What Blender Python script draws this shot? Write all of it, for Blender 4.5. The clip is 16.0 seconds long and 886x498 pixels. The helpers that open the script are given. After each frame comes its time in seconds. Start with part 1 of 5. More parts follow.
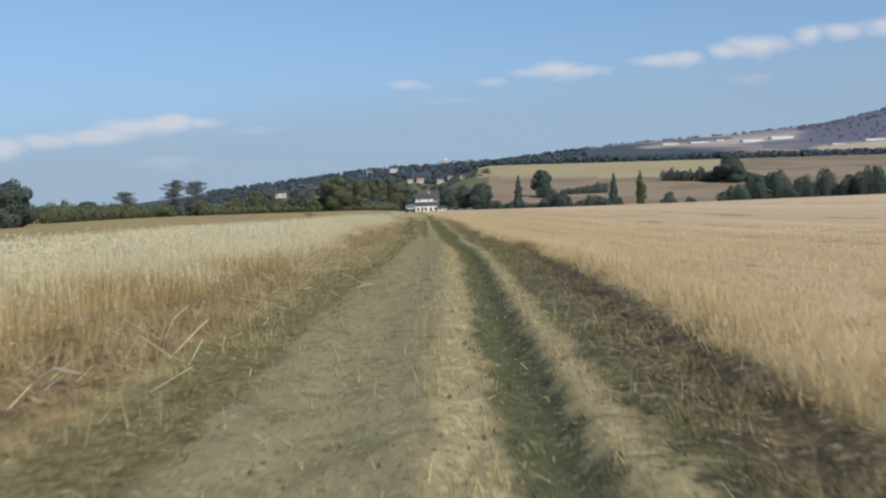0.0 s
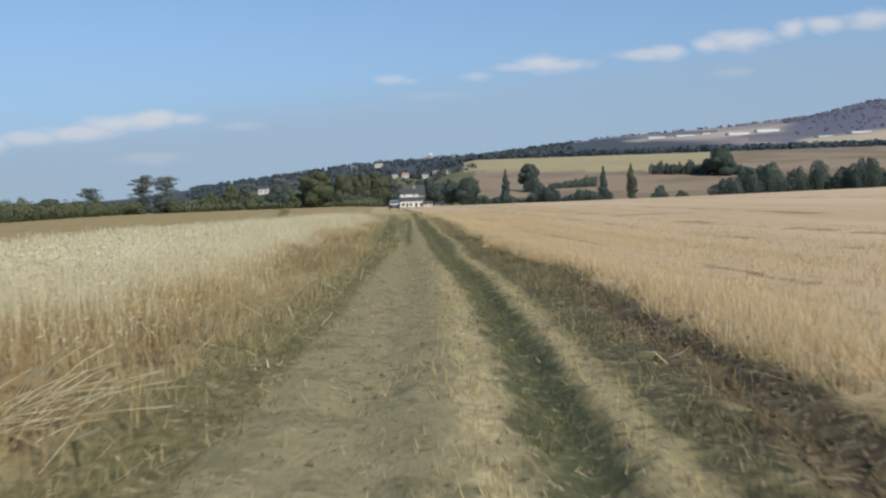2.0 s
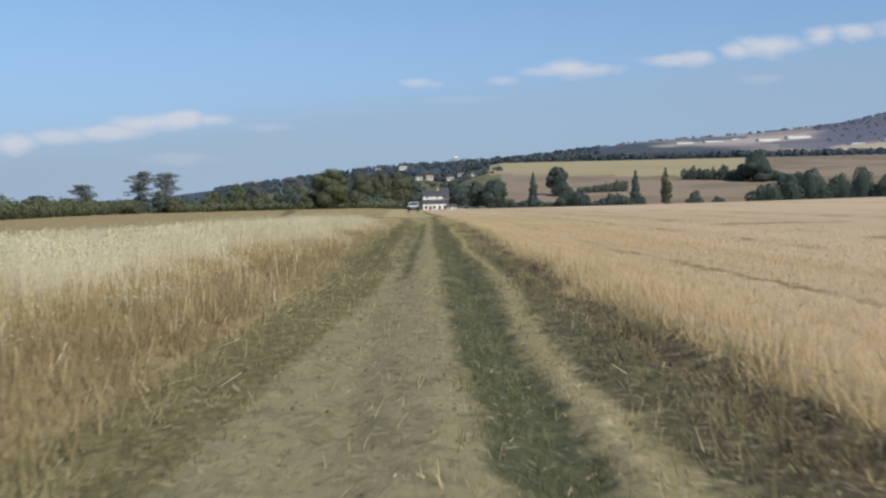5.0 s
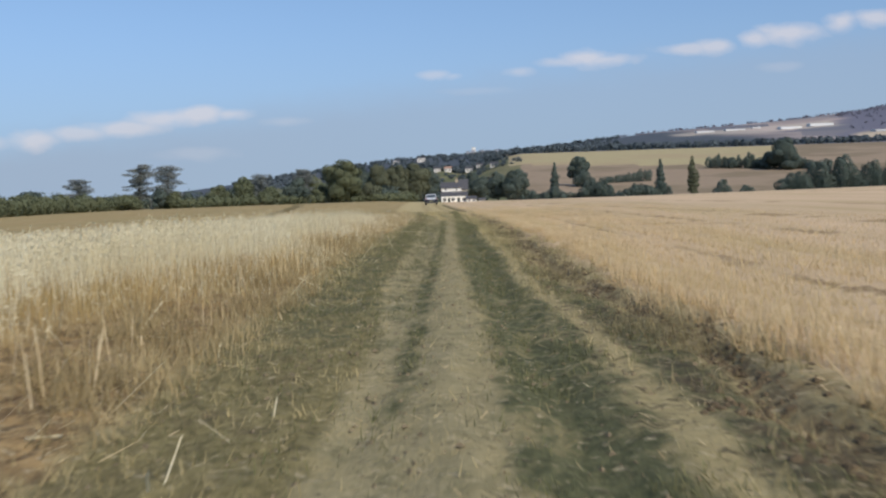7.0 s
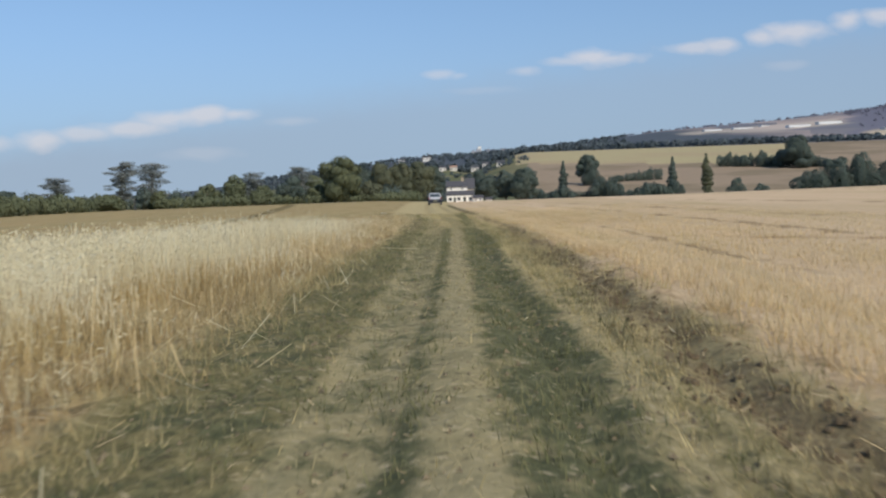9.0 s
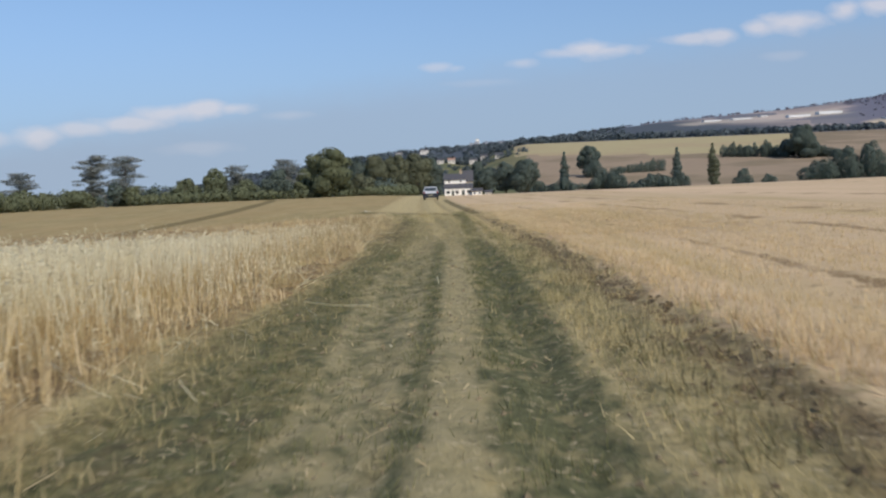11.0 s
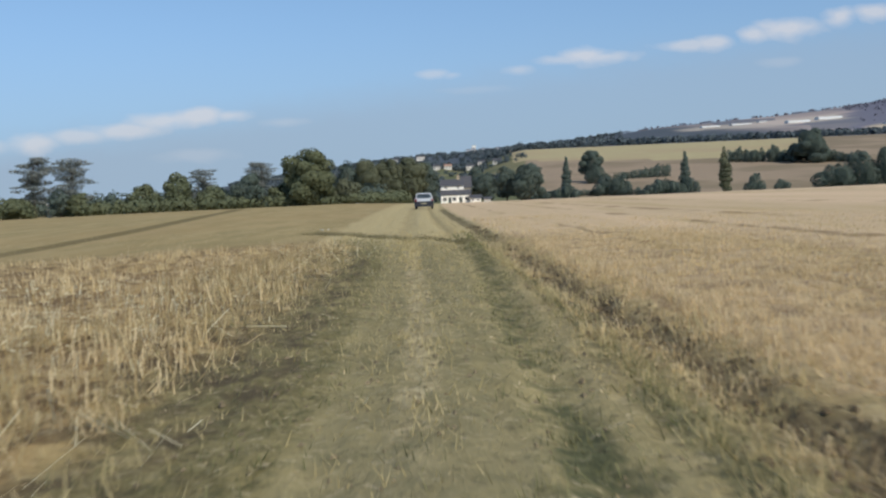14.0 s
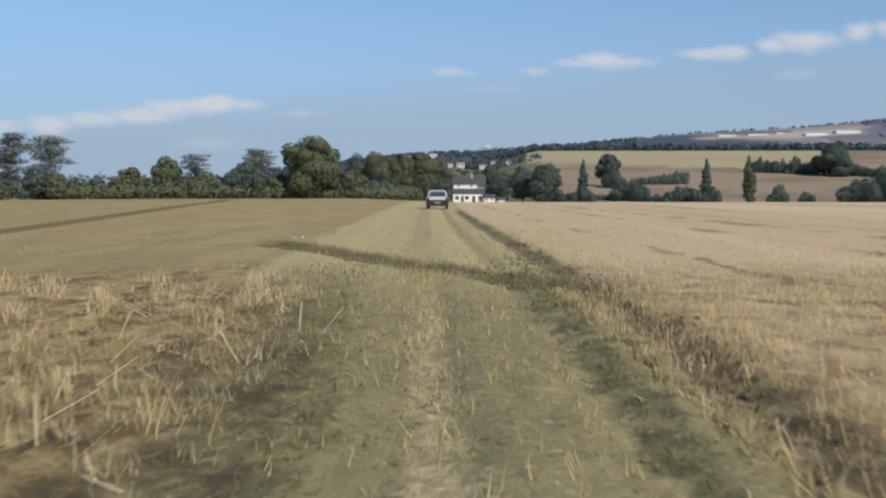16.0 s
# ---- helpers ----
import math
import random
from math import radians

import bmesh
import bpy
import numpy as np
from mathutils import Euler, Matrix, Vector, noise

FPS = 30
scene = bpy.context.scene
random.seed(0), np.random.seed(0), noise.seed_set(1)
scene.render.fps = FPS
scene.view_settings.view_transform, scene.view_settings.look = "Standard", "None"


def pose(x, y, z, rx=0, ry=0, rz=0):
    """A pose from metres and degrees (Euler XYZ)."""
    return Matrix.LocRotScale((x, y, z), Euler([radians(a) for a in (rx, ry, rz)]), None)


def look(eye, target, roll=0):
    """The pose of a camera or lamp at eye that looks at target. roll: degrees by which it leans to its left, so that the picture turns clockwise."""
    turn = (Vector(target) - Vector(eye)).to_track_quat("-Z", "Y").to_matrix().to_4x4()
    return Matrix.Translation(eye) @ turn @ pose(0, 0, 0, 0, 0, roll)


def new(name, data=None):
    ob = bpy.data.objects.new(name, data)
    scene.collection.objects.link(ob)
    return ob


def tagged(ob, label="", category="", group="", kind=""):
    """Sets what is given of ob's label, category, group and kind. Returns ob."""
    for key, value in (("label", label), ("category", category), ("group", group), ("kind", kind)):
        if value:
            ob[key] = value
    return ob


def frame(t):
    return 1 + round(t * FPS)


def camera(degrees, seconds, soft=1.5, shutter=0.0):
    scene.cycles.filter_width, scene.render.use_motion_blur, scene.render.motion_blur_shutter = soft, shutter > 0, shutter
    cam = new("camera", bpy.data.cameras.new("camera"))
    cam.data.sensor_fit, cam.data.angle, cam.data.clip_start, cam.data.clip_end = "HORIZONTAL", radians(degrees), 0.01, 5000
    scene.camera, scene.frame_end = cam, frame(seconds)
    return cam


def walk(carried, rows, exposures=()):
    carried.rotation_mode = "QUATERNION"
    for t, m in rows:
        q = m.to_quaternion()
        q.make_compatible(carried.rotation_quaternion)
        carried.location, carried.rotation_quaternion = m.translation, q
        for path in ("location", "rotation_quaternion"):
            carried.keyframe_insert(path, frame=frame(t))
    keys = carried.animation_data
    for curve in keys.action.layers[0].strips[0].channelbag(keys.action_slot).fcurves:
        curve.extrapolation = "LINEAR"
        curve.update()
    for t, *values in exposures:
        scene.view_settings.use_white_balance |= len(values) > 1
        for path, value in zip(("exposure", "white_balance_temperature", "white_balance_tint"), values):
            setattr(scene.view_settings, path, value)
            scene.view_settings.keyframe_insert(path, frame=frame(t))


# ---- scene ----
# ---- camera ----
cam = camera(45.0, 16.0, soft=2.3, shutter=0.3)
walk(cam, [
    (0.0, pose(0.00, -0.00, 0.000, 87.18, 1.66, -0.10)),
    (0.5, pose(-0.06, 3.50, 0.008, 87.05, 1.16, -0.11)),
    (1.0, pose(-0.09, 6.92, 0.009, 87.44, 1.39, -0.08)),
    (1.5, pose(-0.11, 10.26, 0.013, 86.83, 1.36, -0.11)),
    (2.0, pose(-0.12, 13.41, -0.004, 86.88, 1.97, -0.89)),
    (2.5, pose(-0.06, 16.59, -0.023, 87.21, 2.05, -1.15)),
    (3.0, pose(0.02, 19.83, -0.056, 86.80, 2.09, -0.71)),
    (5.5, pose(0.06, 36.88, -0.443, 87.14, 1.25, 0.59)),
    (6.0, pose(-0.03, 40.16, -0.430, 86.96, 2.08, 1.44)),
    (6.5, pose(-0.23, 43.66, -0.509, 86.32, 1.09, 1.37)),
    (7.0, pose(-0.33, 47.12, -0.530, 86.71, 1.87, 1.41)),
    (7.5, pose(-0.45, 50.67, -0.575, 86.48, 0.74, 1.62)),
    (8.0, pose(-0.57, 54.05, -0.630, 86.33, 1.04, 1.42)),
    (8.5, pose(-0.58, 57.40, -0.655, 86.73, 1.70, 1.69)),
    (11.0, pose(-0.83, 74.28, -0.692, 86.31, 2.37, 1.61)),
    (11.5, pose(-0.91, 78.01, -0.753, 86.52, 1.94, 1.51)),
    (12.0, pose(-1.02, 81.86, -0.757, 86.57, 0.92, 1.24)),
    (12.5, pose(-1.09, 85.21, -0.811, 86.84, 1.17, 1.16)),
    (13.0, pose(-1.16, 88.67, -0.830, 86.60, 1.22, 1.29)),
    (13.5, pose(-1.30, 92.51, -0.830, 87.53, 1.17, 1.28)),
    (14.0, pose(-1.41, 96.43, -0.871, 86.66, 2.48, 1.42)),
    (14.5, pose(-1.56, 100.10, -0.905, 87.01, 2.64, 1.98)),
    (15.0, pose(-1.77, 103.71, -0.884, 86.81, 1.25, 2.27)),
    (15.5, pose(-2.01, 106.97, -0.922, 86.75, -0.33, 2.41)),
    (16.0, pose(-2.22, 110.01, -0.942, 86.56, -0.00, 2.02)),
], exposures=[(0.0, 0.0, 6620, 9), (2.0, 0.0, 6620, 9), (3.0, 0.0, 6600, 9), (5.5, 0.0, 6560, 11), (6.5, 0.0, 6620, 13), (7.5, 0.0, 6600, 12), (8.0, 0.0, 6780, 12), (8.5, 0.0, 6680, 10),
              (11.0, 0.0, 6640, 13), (12.0, 0.0, 6620, 11), (13.5, 0.0, 6550, 10), (14.5, 0.0, 6600, 7), (15.0, 0.0, 6660, 13), (15.5, 0.0, 6760, 10), (16.0, 0.0, 6660, 9)])

# ---- world and sun ----
SUN_AZ, SUN_EL = radians(142), radians(38)   # clockwise from straight ahead: behind and to the right
sun_dir = Vector((math.sin(SUN_AZ) * math.cos(SUN_EL), math.cos(SUN_AZ) * math.cos(SUN_EL), math.sin(SUN_EL)))

world = bpy.data.worlds.new("world")
scene.world = world
world.use_nodes = True
wn, wl = world.node_tree.nodes, world.node_tree.links
wn.clear()


def wmath(op, a, b=None, clamp=False):
    n = wn.new("ShaderNodeMath")
    n.operation, n.use_clamp = op, clamp
    for i, v in enumerate((a, b)):
        if v is None:
            continue
        if isinstance(v, (int, float)):
            n.inputs[i].default_value = v
        else:
            wl.new(v, n.inputs[i])
    return n.outputs[0]


sky = wn.new("ShaderNodeTexSky")
sky.sky_type, sky.sun_disc = "NISHITA", False
sky.sun_elevation, sky.sun_rotation = SUN_EL, SUN_AZ
sky.altitude, sky.air_density, sky.dust_density, sky.ozone_density = 300, 1.0, 0.3, 2.5
coord = wn.new("ShaderNodeTexCoord")
sep = wn.new("ShaderNodeSeparateXYZ")
wl.new(coord.outputs["Generated"], sep.inputs[0])
# clear dry air: the deep blue reaches far down
lifted = wn.new("ShaderNodeCombineXYZ")
wl.new(sep.outputs[0], lifted.inputs[0]), wl.new(sep.outputs[1], lifted.inputs[1])
wl.new(wmath("ADD", wmath("MULTIPLY", wmath("ABSOLUTE", sep.outputs[2]), 0.9), 0.17), lifted.inputs[2])
unit = wn.new("ShaderNodeVectorMath")
unit.operation = "NORMALIZE"
wl.new(lifted.outputs[0], unit.inputs[0])
wl.new(unit.outputs[0], sky.inputs["Vector"])
ahead = wmath("MAXIMUM", sep.outputs[1], 0.05)
across, high = wmath("DIVIDE", sep.outputs[0], ahead), wmath("DIVIDE", sep.outputs[2], ahead)
# ragged edges for the small cumulus
plane = wn.new("ShaderNodeCombineXYZ")
wl.new(across, plane.inputs[0]), wl.new(wmath("MULTIPLY", high, 1.6), plane.inputs[1])
ragged = wn.new("ShaderNodeTexNoise")
ragged.inputs["Scale"].default_value, ragged.inputs["Detail"].default_value = 34, 6
wl.new(plane.outputs[0], ragged.inputs["Vector"])
rag = wmath("SUBTRACT", ragged.outputs[0], 0.5)
# low cumulus heads: across, height, half width, half height, strength
CLOUDS = [(-0.469, 0.0557, 0.039, 0.0066, 0.65), (-0.409, 0.0577, 0.0221, 0.0077, 0.86), (-0.361, 0.0626, 0.0338, 0.006, 0.7), (-0.324, 0.0654, 0.0338, 0.0066, 0.81), (-0.279, 0.0739, 0.0338, 0.0077, 0.86),
          (-0.249, 0.0759, 0.0234, 0.0066, 0.92), (-0.221, 0.075, 0.0156, 0.005, 0.76), (-0.169, 0.0664, 0.0208, 0.0055, 0.27), (-0.256, 0.0396, 0.0312, 0.0055, 0.24), (-0.028, 0.1051, 0.0157, 0.0055, 0.55),
          (-0.012, 0.103, 0.009, 0.0044, 0.4), (0.05, 0.1055, 0.0123, 0.0055, 0.5), (0.113, 0.1159, 0.0224, 0.0105, 0.95), (0.124, 0.1135, 0.0336, 0.0066, 0.8), (0.094, 0.1125, 0.0246, 0.0055, 0.6),
          (0.205, 0.1209, 0.0246, 0.0066, 0.75), (0.232, 0.122, 0.019, 0.0088, 0.85), (0.265, 0.1274, 0.0146, 0.0099, 0.9), (0.3, 0.1322, 0.0269, 0.0121, 0.95), (0.346, 0.1407, 0.0157, 0.011, 0.95),
          (0.375, 0.1433, 0.019, 0.0099, 0.9), (0.422, 0.1472, 0.028, 0.011, 0.85), (0.292, 0.1015, 0.0179, 0.0055, 0.22), (0.012, 0.0887, 0.0336, 0.0044, 0.15)]
cover = None
for u0, v0, ru, rv, power in CLOUDS:
    rv, ru = (rv * 1.15, ru * 1.1) if u0 < -.19 else (rv * .8, ru)
    du = wmath("DIVIDE", wmath("SUBTRACT", across, u0), ru)
    dv = wmath("DIVIDE", wmath("SUBTRACT", high, v0), rv)
    dv = wmath("MAXIMUM", wmath("MULTIPLY", dv, 1.2), wmath("MULTIPLY", dv, -.95))   # rounded tops, bases that fade into the bank below
    r2 = wmath("ADD", wmath("MULTIPLY", du, du), wmath("MULTIPLY", dv, dv))
    one = wmath("MULTIPLY", wmath("SUBTRACT", 1.35, wmath("ADD", wmath("SQRT", r2), wmath("MULTIPLY", rag, -1.7)), True), power * .60)
    cover = one if cover is None else wmath("MAXIMUM", cover, one)
front = wmath("GREATER_THAN", sep.outputs[1], 0.3)
cover = wmath("MULTIPLY", wmath("MULTIPLY", cover, 1.1, True), front)
cloudmix = wn.new("ShaderNodeMix")
cloudmix.data_type = "RGBA"
wl.new(cover, cloudmix.inputs["Factor"])
# thin summer haze towards the horizon
haze = wn.new("ShaderNodeMix")
haze.data_type = "RGBA"
low = wn.new("ShaderNodeMapRange")
low.interpolation_type = "SMOOTHSTEP"
wl.new(wmath("ABSOLUTE", sep.outputs[2]), low.inputs[0])
low.inputs[1].default_value, low.inputs[2].default_value, low.inputs[3].default_value, low.inputs[4].default_value = 0.0, 0.18, 0.7, 0.0
wl.new(low.outputs[0], haze.inputs["Factor"])
cool = wn.new("ShaderNodeMix")
cool.data_type, cool.blend_type = "RGBA", "MULTIPLY"
cool.inputs["Factor"].default_value, cool.inputs["B"].default_value = 1.0, (.965, 1.01, .99, 1)
wl.new(sky.outputs[0], cool.inputs["A"])
wl.new(cool.outputs["Result"], haze.inputs["A"])
haze.inputs["B"].default_value = (1.92, 2.56, 3.12, 1)
# the thin grey bank that the heads rise from; its upper edge climbs to one side
bank = wn.new("ShaderNodeMapRange")
bank.interpolation_type = "SMOOTHSTEP"
edge = wmath("ADD", wmath("MULTIPLY", across, 0.095), wmath("ADD", wmath("MULTIPLY", rag, .02), 0.118))
wl.new(wmath("MULTIPLY", wmath("SUBTRACT", edge, high), front), bank.inputs[0])
bank.inputs[1].default_value, bank.inputs[2].default_value, bank.inputs[3].default_value, bank.inputs[4].default_value = 0.0, 0.05, 0.0, 1.0
bankmix = wn.new("ShaderNodeMix")
bankmix.data_type = "RGBA"
thick = wn.new("ShaderNodeMapRange")
wl.new(across, thick.inputs[0])
thick.inputs[1].default_value, thick.inputs[2].default_value, thick.inputs[3].default_value, thick.inputs[4].default_value = -0.4, 0.1, 0.72, 0.42
wl.new(wmath("MULTIPLY", bank.outputs[0], thick.outputs[0]), bankmix.inputs["Factor"])
wl.new(haze.outputs["Result"], bankmix.inputs["A"])
bankmix.inputs["B"].default_value = (2.05, 2.6, 3.4, 1)
wl.new(bankmix.outputs["Result"], cloudmix.inputs["A"])
cloudmix.inputs["B"].default_value = (4.6, 4.45, 4.6, 1)
bg = wn.new("ShaderNodeBackground")
bg.inputs["Strength"].default_value = 0.16
wl.new(cloudmix.outputs["Result"], bg.inputs[0])
wo = wn.new("ShaderNodeOutputWorld")
wl.new(bg.outputs[0], wo.inputs[0])

sun = new("sun", bpy.data.lights.new("sun", "SUN"))
sun.data.energy, sun.data.angle, sun.data.color = 3.8, radians(0.6), (1.0, 0.925, 0.79)
sun.matrix_world = look(sun_dir * 50, (0, 0, 0))

# ---- materials ----


class Nodes:
    """A material with short calls for its nodes."""

    def __init__(self, name, rough=0.9, spec=0.2):
        self.mat = bpy.data.materials.new(name)
        self.mat.use_nodes = True
        self.n, self.l = self.mat.node_tree.nodes, self.mat.node_tree.links
        self.bsdf = self.n["Principled BSDF"]
        self.bsdf.inputs["Roughness"].default_value = rough
        self.bsdf.inputs["Specular IOR Level"].default_value = spec

    def put(self, sock, v):
        if isinstance(v, (int, float)):
            sock.default_value = v
        elif isinstance(v, tuple):
            sock.default_value = (*v, 1) if len(v) == 3 and len(sock.default_value) == 4 else v
        else:
            self.l.new(v, sock)

    def math(self, op, a, b=0.0, clamp=False):
        n = self.n.new("ShaderNodeMath")
        n.operation, n.use_clamp = op, clamp
        self.put(n.inputs[0], a), self.put(n.inputs[1], b)
        return n.outputs[0]

    def ramp(self, v, lo, hi):
        n = self.n.new("ShaderNodeMapRange")
        n.interpolation_type = "SMOOTHSTEP"
        self.put(n.inputs[0], v)
        n.inputs[1].default_value, n.inputs[2].default_value = lo, hi
        return n.outputs[0]

    def band(self, v, lo, hi, soft):
        return self.math("MULTIPLY", self.ramp(v, lo - soft, lo + soft), self.math("SUBTRACT", 1.0, self.ramp(v, hi - soft, hi + soft)))

    def mix(self, f, a, b):
        n = self.n.new("ShaderNodeMix")
        n.data_type = "RGBA"
        self.put(n.inputs["Factor"], f), self.put(n.inputs["A"], a), self.put(n.inputs["B"], b)
        return n.outputs["Result"]

    def where(self, scale=(1, 1, 1)):
        g = self.n.new("ShaderNodeNewGeometry")
        m = self.n.new("ShaderNodeVectorMath")
        m.operation = "MULTIPLY"
        self.l.new(g.outputs["Position"], m.inputs[0])
        m.inputs[1].default_value = scale
        return m.outputs[0]

    def noise(self, scale, detail=4, stretch=(1, 1, 1), rough=0.55):
        n = self.n.new("ShaderNodeTexNoise")
        n.inputs["Scale"].default_value, n.inputs["Detail"].default_value, n.inputs["Roughness"].default_value = scale, detail, rough
        self.l.new(self.where(stretch), n.inputs["Vector"])
        return n.outputs[0]

    def island(self):
        return self.n.new("ShaderNodeNewGeometry").outputs["Random Per Island"]

    def color(self, v):
        self.put(self.bsdf.inputs["Base Color"], v)

    def bump(self, v, strength, distance):
        b = self.n.new("ShaderNodeBump")
        b.inputs["Strength"].default_value, b.inputs["Distance"].default_value = strength, distance
        self.l.new(v, b.inputs["Height"])
        self.l.new(b.outputs[0], self.bsdf.inputs["Normal"])


def leafy(name, dark, mid, light, patch=0.6, through_light=0.25, stretch=(1, 1, 1), tip=None):
    """Foliage or straw: colour by piece, patches at a larger scale, bleached tips, some light through the blades."""
    m = Nodes(name, 0.75, 0.15)
    c = m.mix(m.island(), dark, mid)
    c = m.mix(m.math("MULTIPLY", m.ramp(m.noise(patch, 3, stretch), 0.4, 0.65), 0.75), c, light)
    if tip:
        at = m.n.new("ShaderNodeAttribute")
        at.attribute_name = "tip"
        c = m.mix(m.math("MULTIPLY", m.ramp(at.outputs["Fac"], .35, 1.0), .75), c, tip)
    m.color(c)
    tr = m.n.new("ShaderNodeBsdfTranslucent")
    m.put(tr.inputs[0], c)
    mx = m.n.new("ShaderNodeMixShader")
    mx.inputs[0].default_value = through_light
    m.l.new(m.bsdf.outputs[0], mx.inputs[1]), m.l.new(tr.outputs[0], mx.inputs[2])
    m.l.new(mx.outputs[0], m.n["Material Output"].inputs[0])
    return m.mat


def plain(name, c, rough=0.7, metal=0.0, vary=0.12, scale=3.0, spec=0.3):
    m = Nodes(name, rough, spec)
    m.bsdf.inputs["Metallic"].default_value = metal
    n = m.noise(scale, 5)
    m.color(m.mix(n, tuple(v * (1 - vary) for v in c), tuple(min(1, v * (1 + vary)) for v in c)))
    return m.mat


STRAW = leafy("straw_tall", (.62, .53, .31), (.88, .80, .56), (.88, .82, .60), 0.5, 0.48)
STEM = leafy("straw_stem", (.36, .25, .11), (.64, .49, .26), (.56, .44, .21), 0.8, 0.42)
RUSTY = leafy("rusty_stems", (.32, .21, .10), (.74, .55, .30), (.56, .42, .21), 1.6, 0.35, tip=(.78, .66, .42))
STRAW_R = leafy("straw_stubble", (.48, .335, .17), (.79, .61, .37), (.52, .405, .19), 0.5, 0.42, (1, .09, 1), tip=(.80, .66, .43))
STUBBLE = leafy("straw_short", (.38, .28, .14), (.76, .63, .41), (.62, .49, .27), 0.4, 0.25)
DRYGRASS = leafy("dry_grass", (.34, .28, .13), (.60, .50, .28), (.54, .45, .24), 1.1, 0.35)
BROWNWEED = leafy("brown_weed", (.20, .15, .075), (.44, .345, .18), (.53, .43, .24), 1.0, 0.35)
DARKWEED = leafy("dark_withered_weed", (.085, .074, .042), (.19, .16, .082), (.26, .215, .115), 1.3, 0.3, tip=(.34, .29, .16))
GREENGRASS = leafy("green_grass", (.082, .090, .042), (.16, .165, .074), (.24, .22, .11), 1.6, 0.3, tip=(.30, .285, .14))
LEAF = leafy("leaf_mid_green", (.148, .172, .105), (.168, .190, .112), (.180, .198, .116), 0.35, 0.45)
# the bluish cast is distance haze put into the leaf colour
LEAF_DARK = leafy("leaf_dark_green", (.108, .144, .128), (.124, .160, .136), (.134, .166, .140), 0.3, 0.45)
LEAF_OLIVE = leafy("leaf_olive", (.142, .158, .106), (.160, .174, .112), (.170, .180, .116), 0.3, 0.45)
# distance haze is painted into these far leaves as blue and purple
LEAF_FAR_HAZED = leafy("leaf_far_wood_hazed", (.080, .104, .116), (.098, .124, .138), (.108, .132, .146), 0.02, 0.2)
LEAF_HAZE = leafy("leaf_distant_wood_hazed", (.165, .168, .215), (.185, .188, .235), (.195, .195, .24), 0.02, 0.2)
LEAF_GREY = leafy("leaf_grey_green", (.19, .215, .205), (.26, .285, .265), (.30, .315, .30), 0.5, 0.45)
BARK = plain("bark", (.12, .095, .07), 0.95, vary=0.4, scale=6)


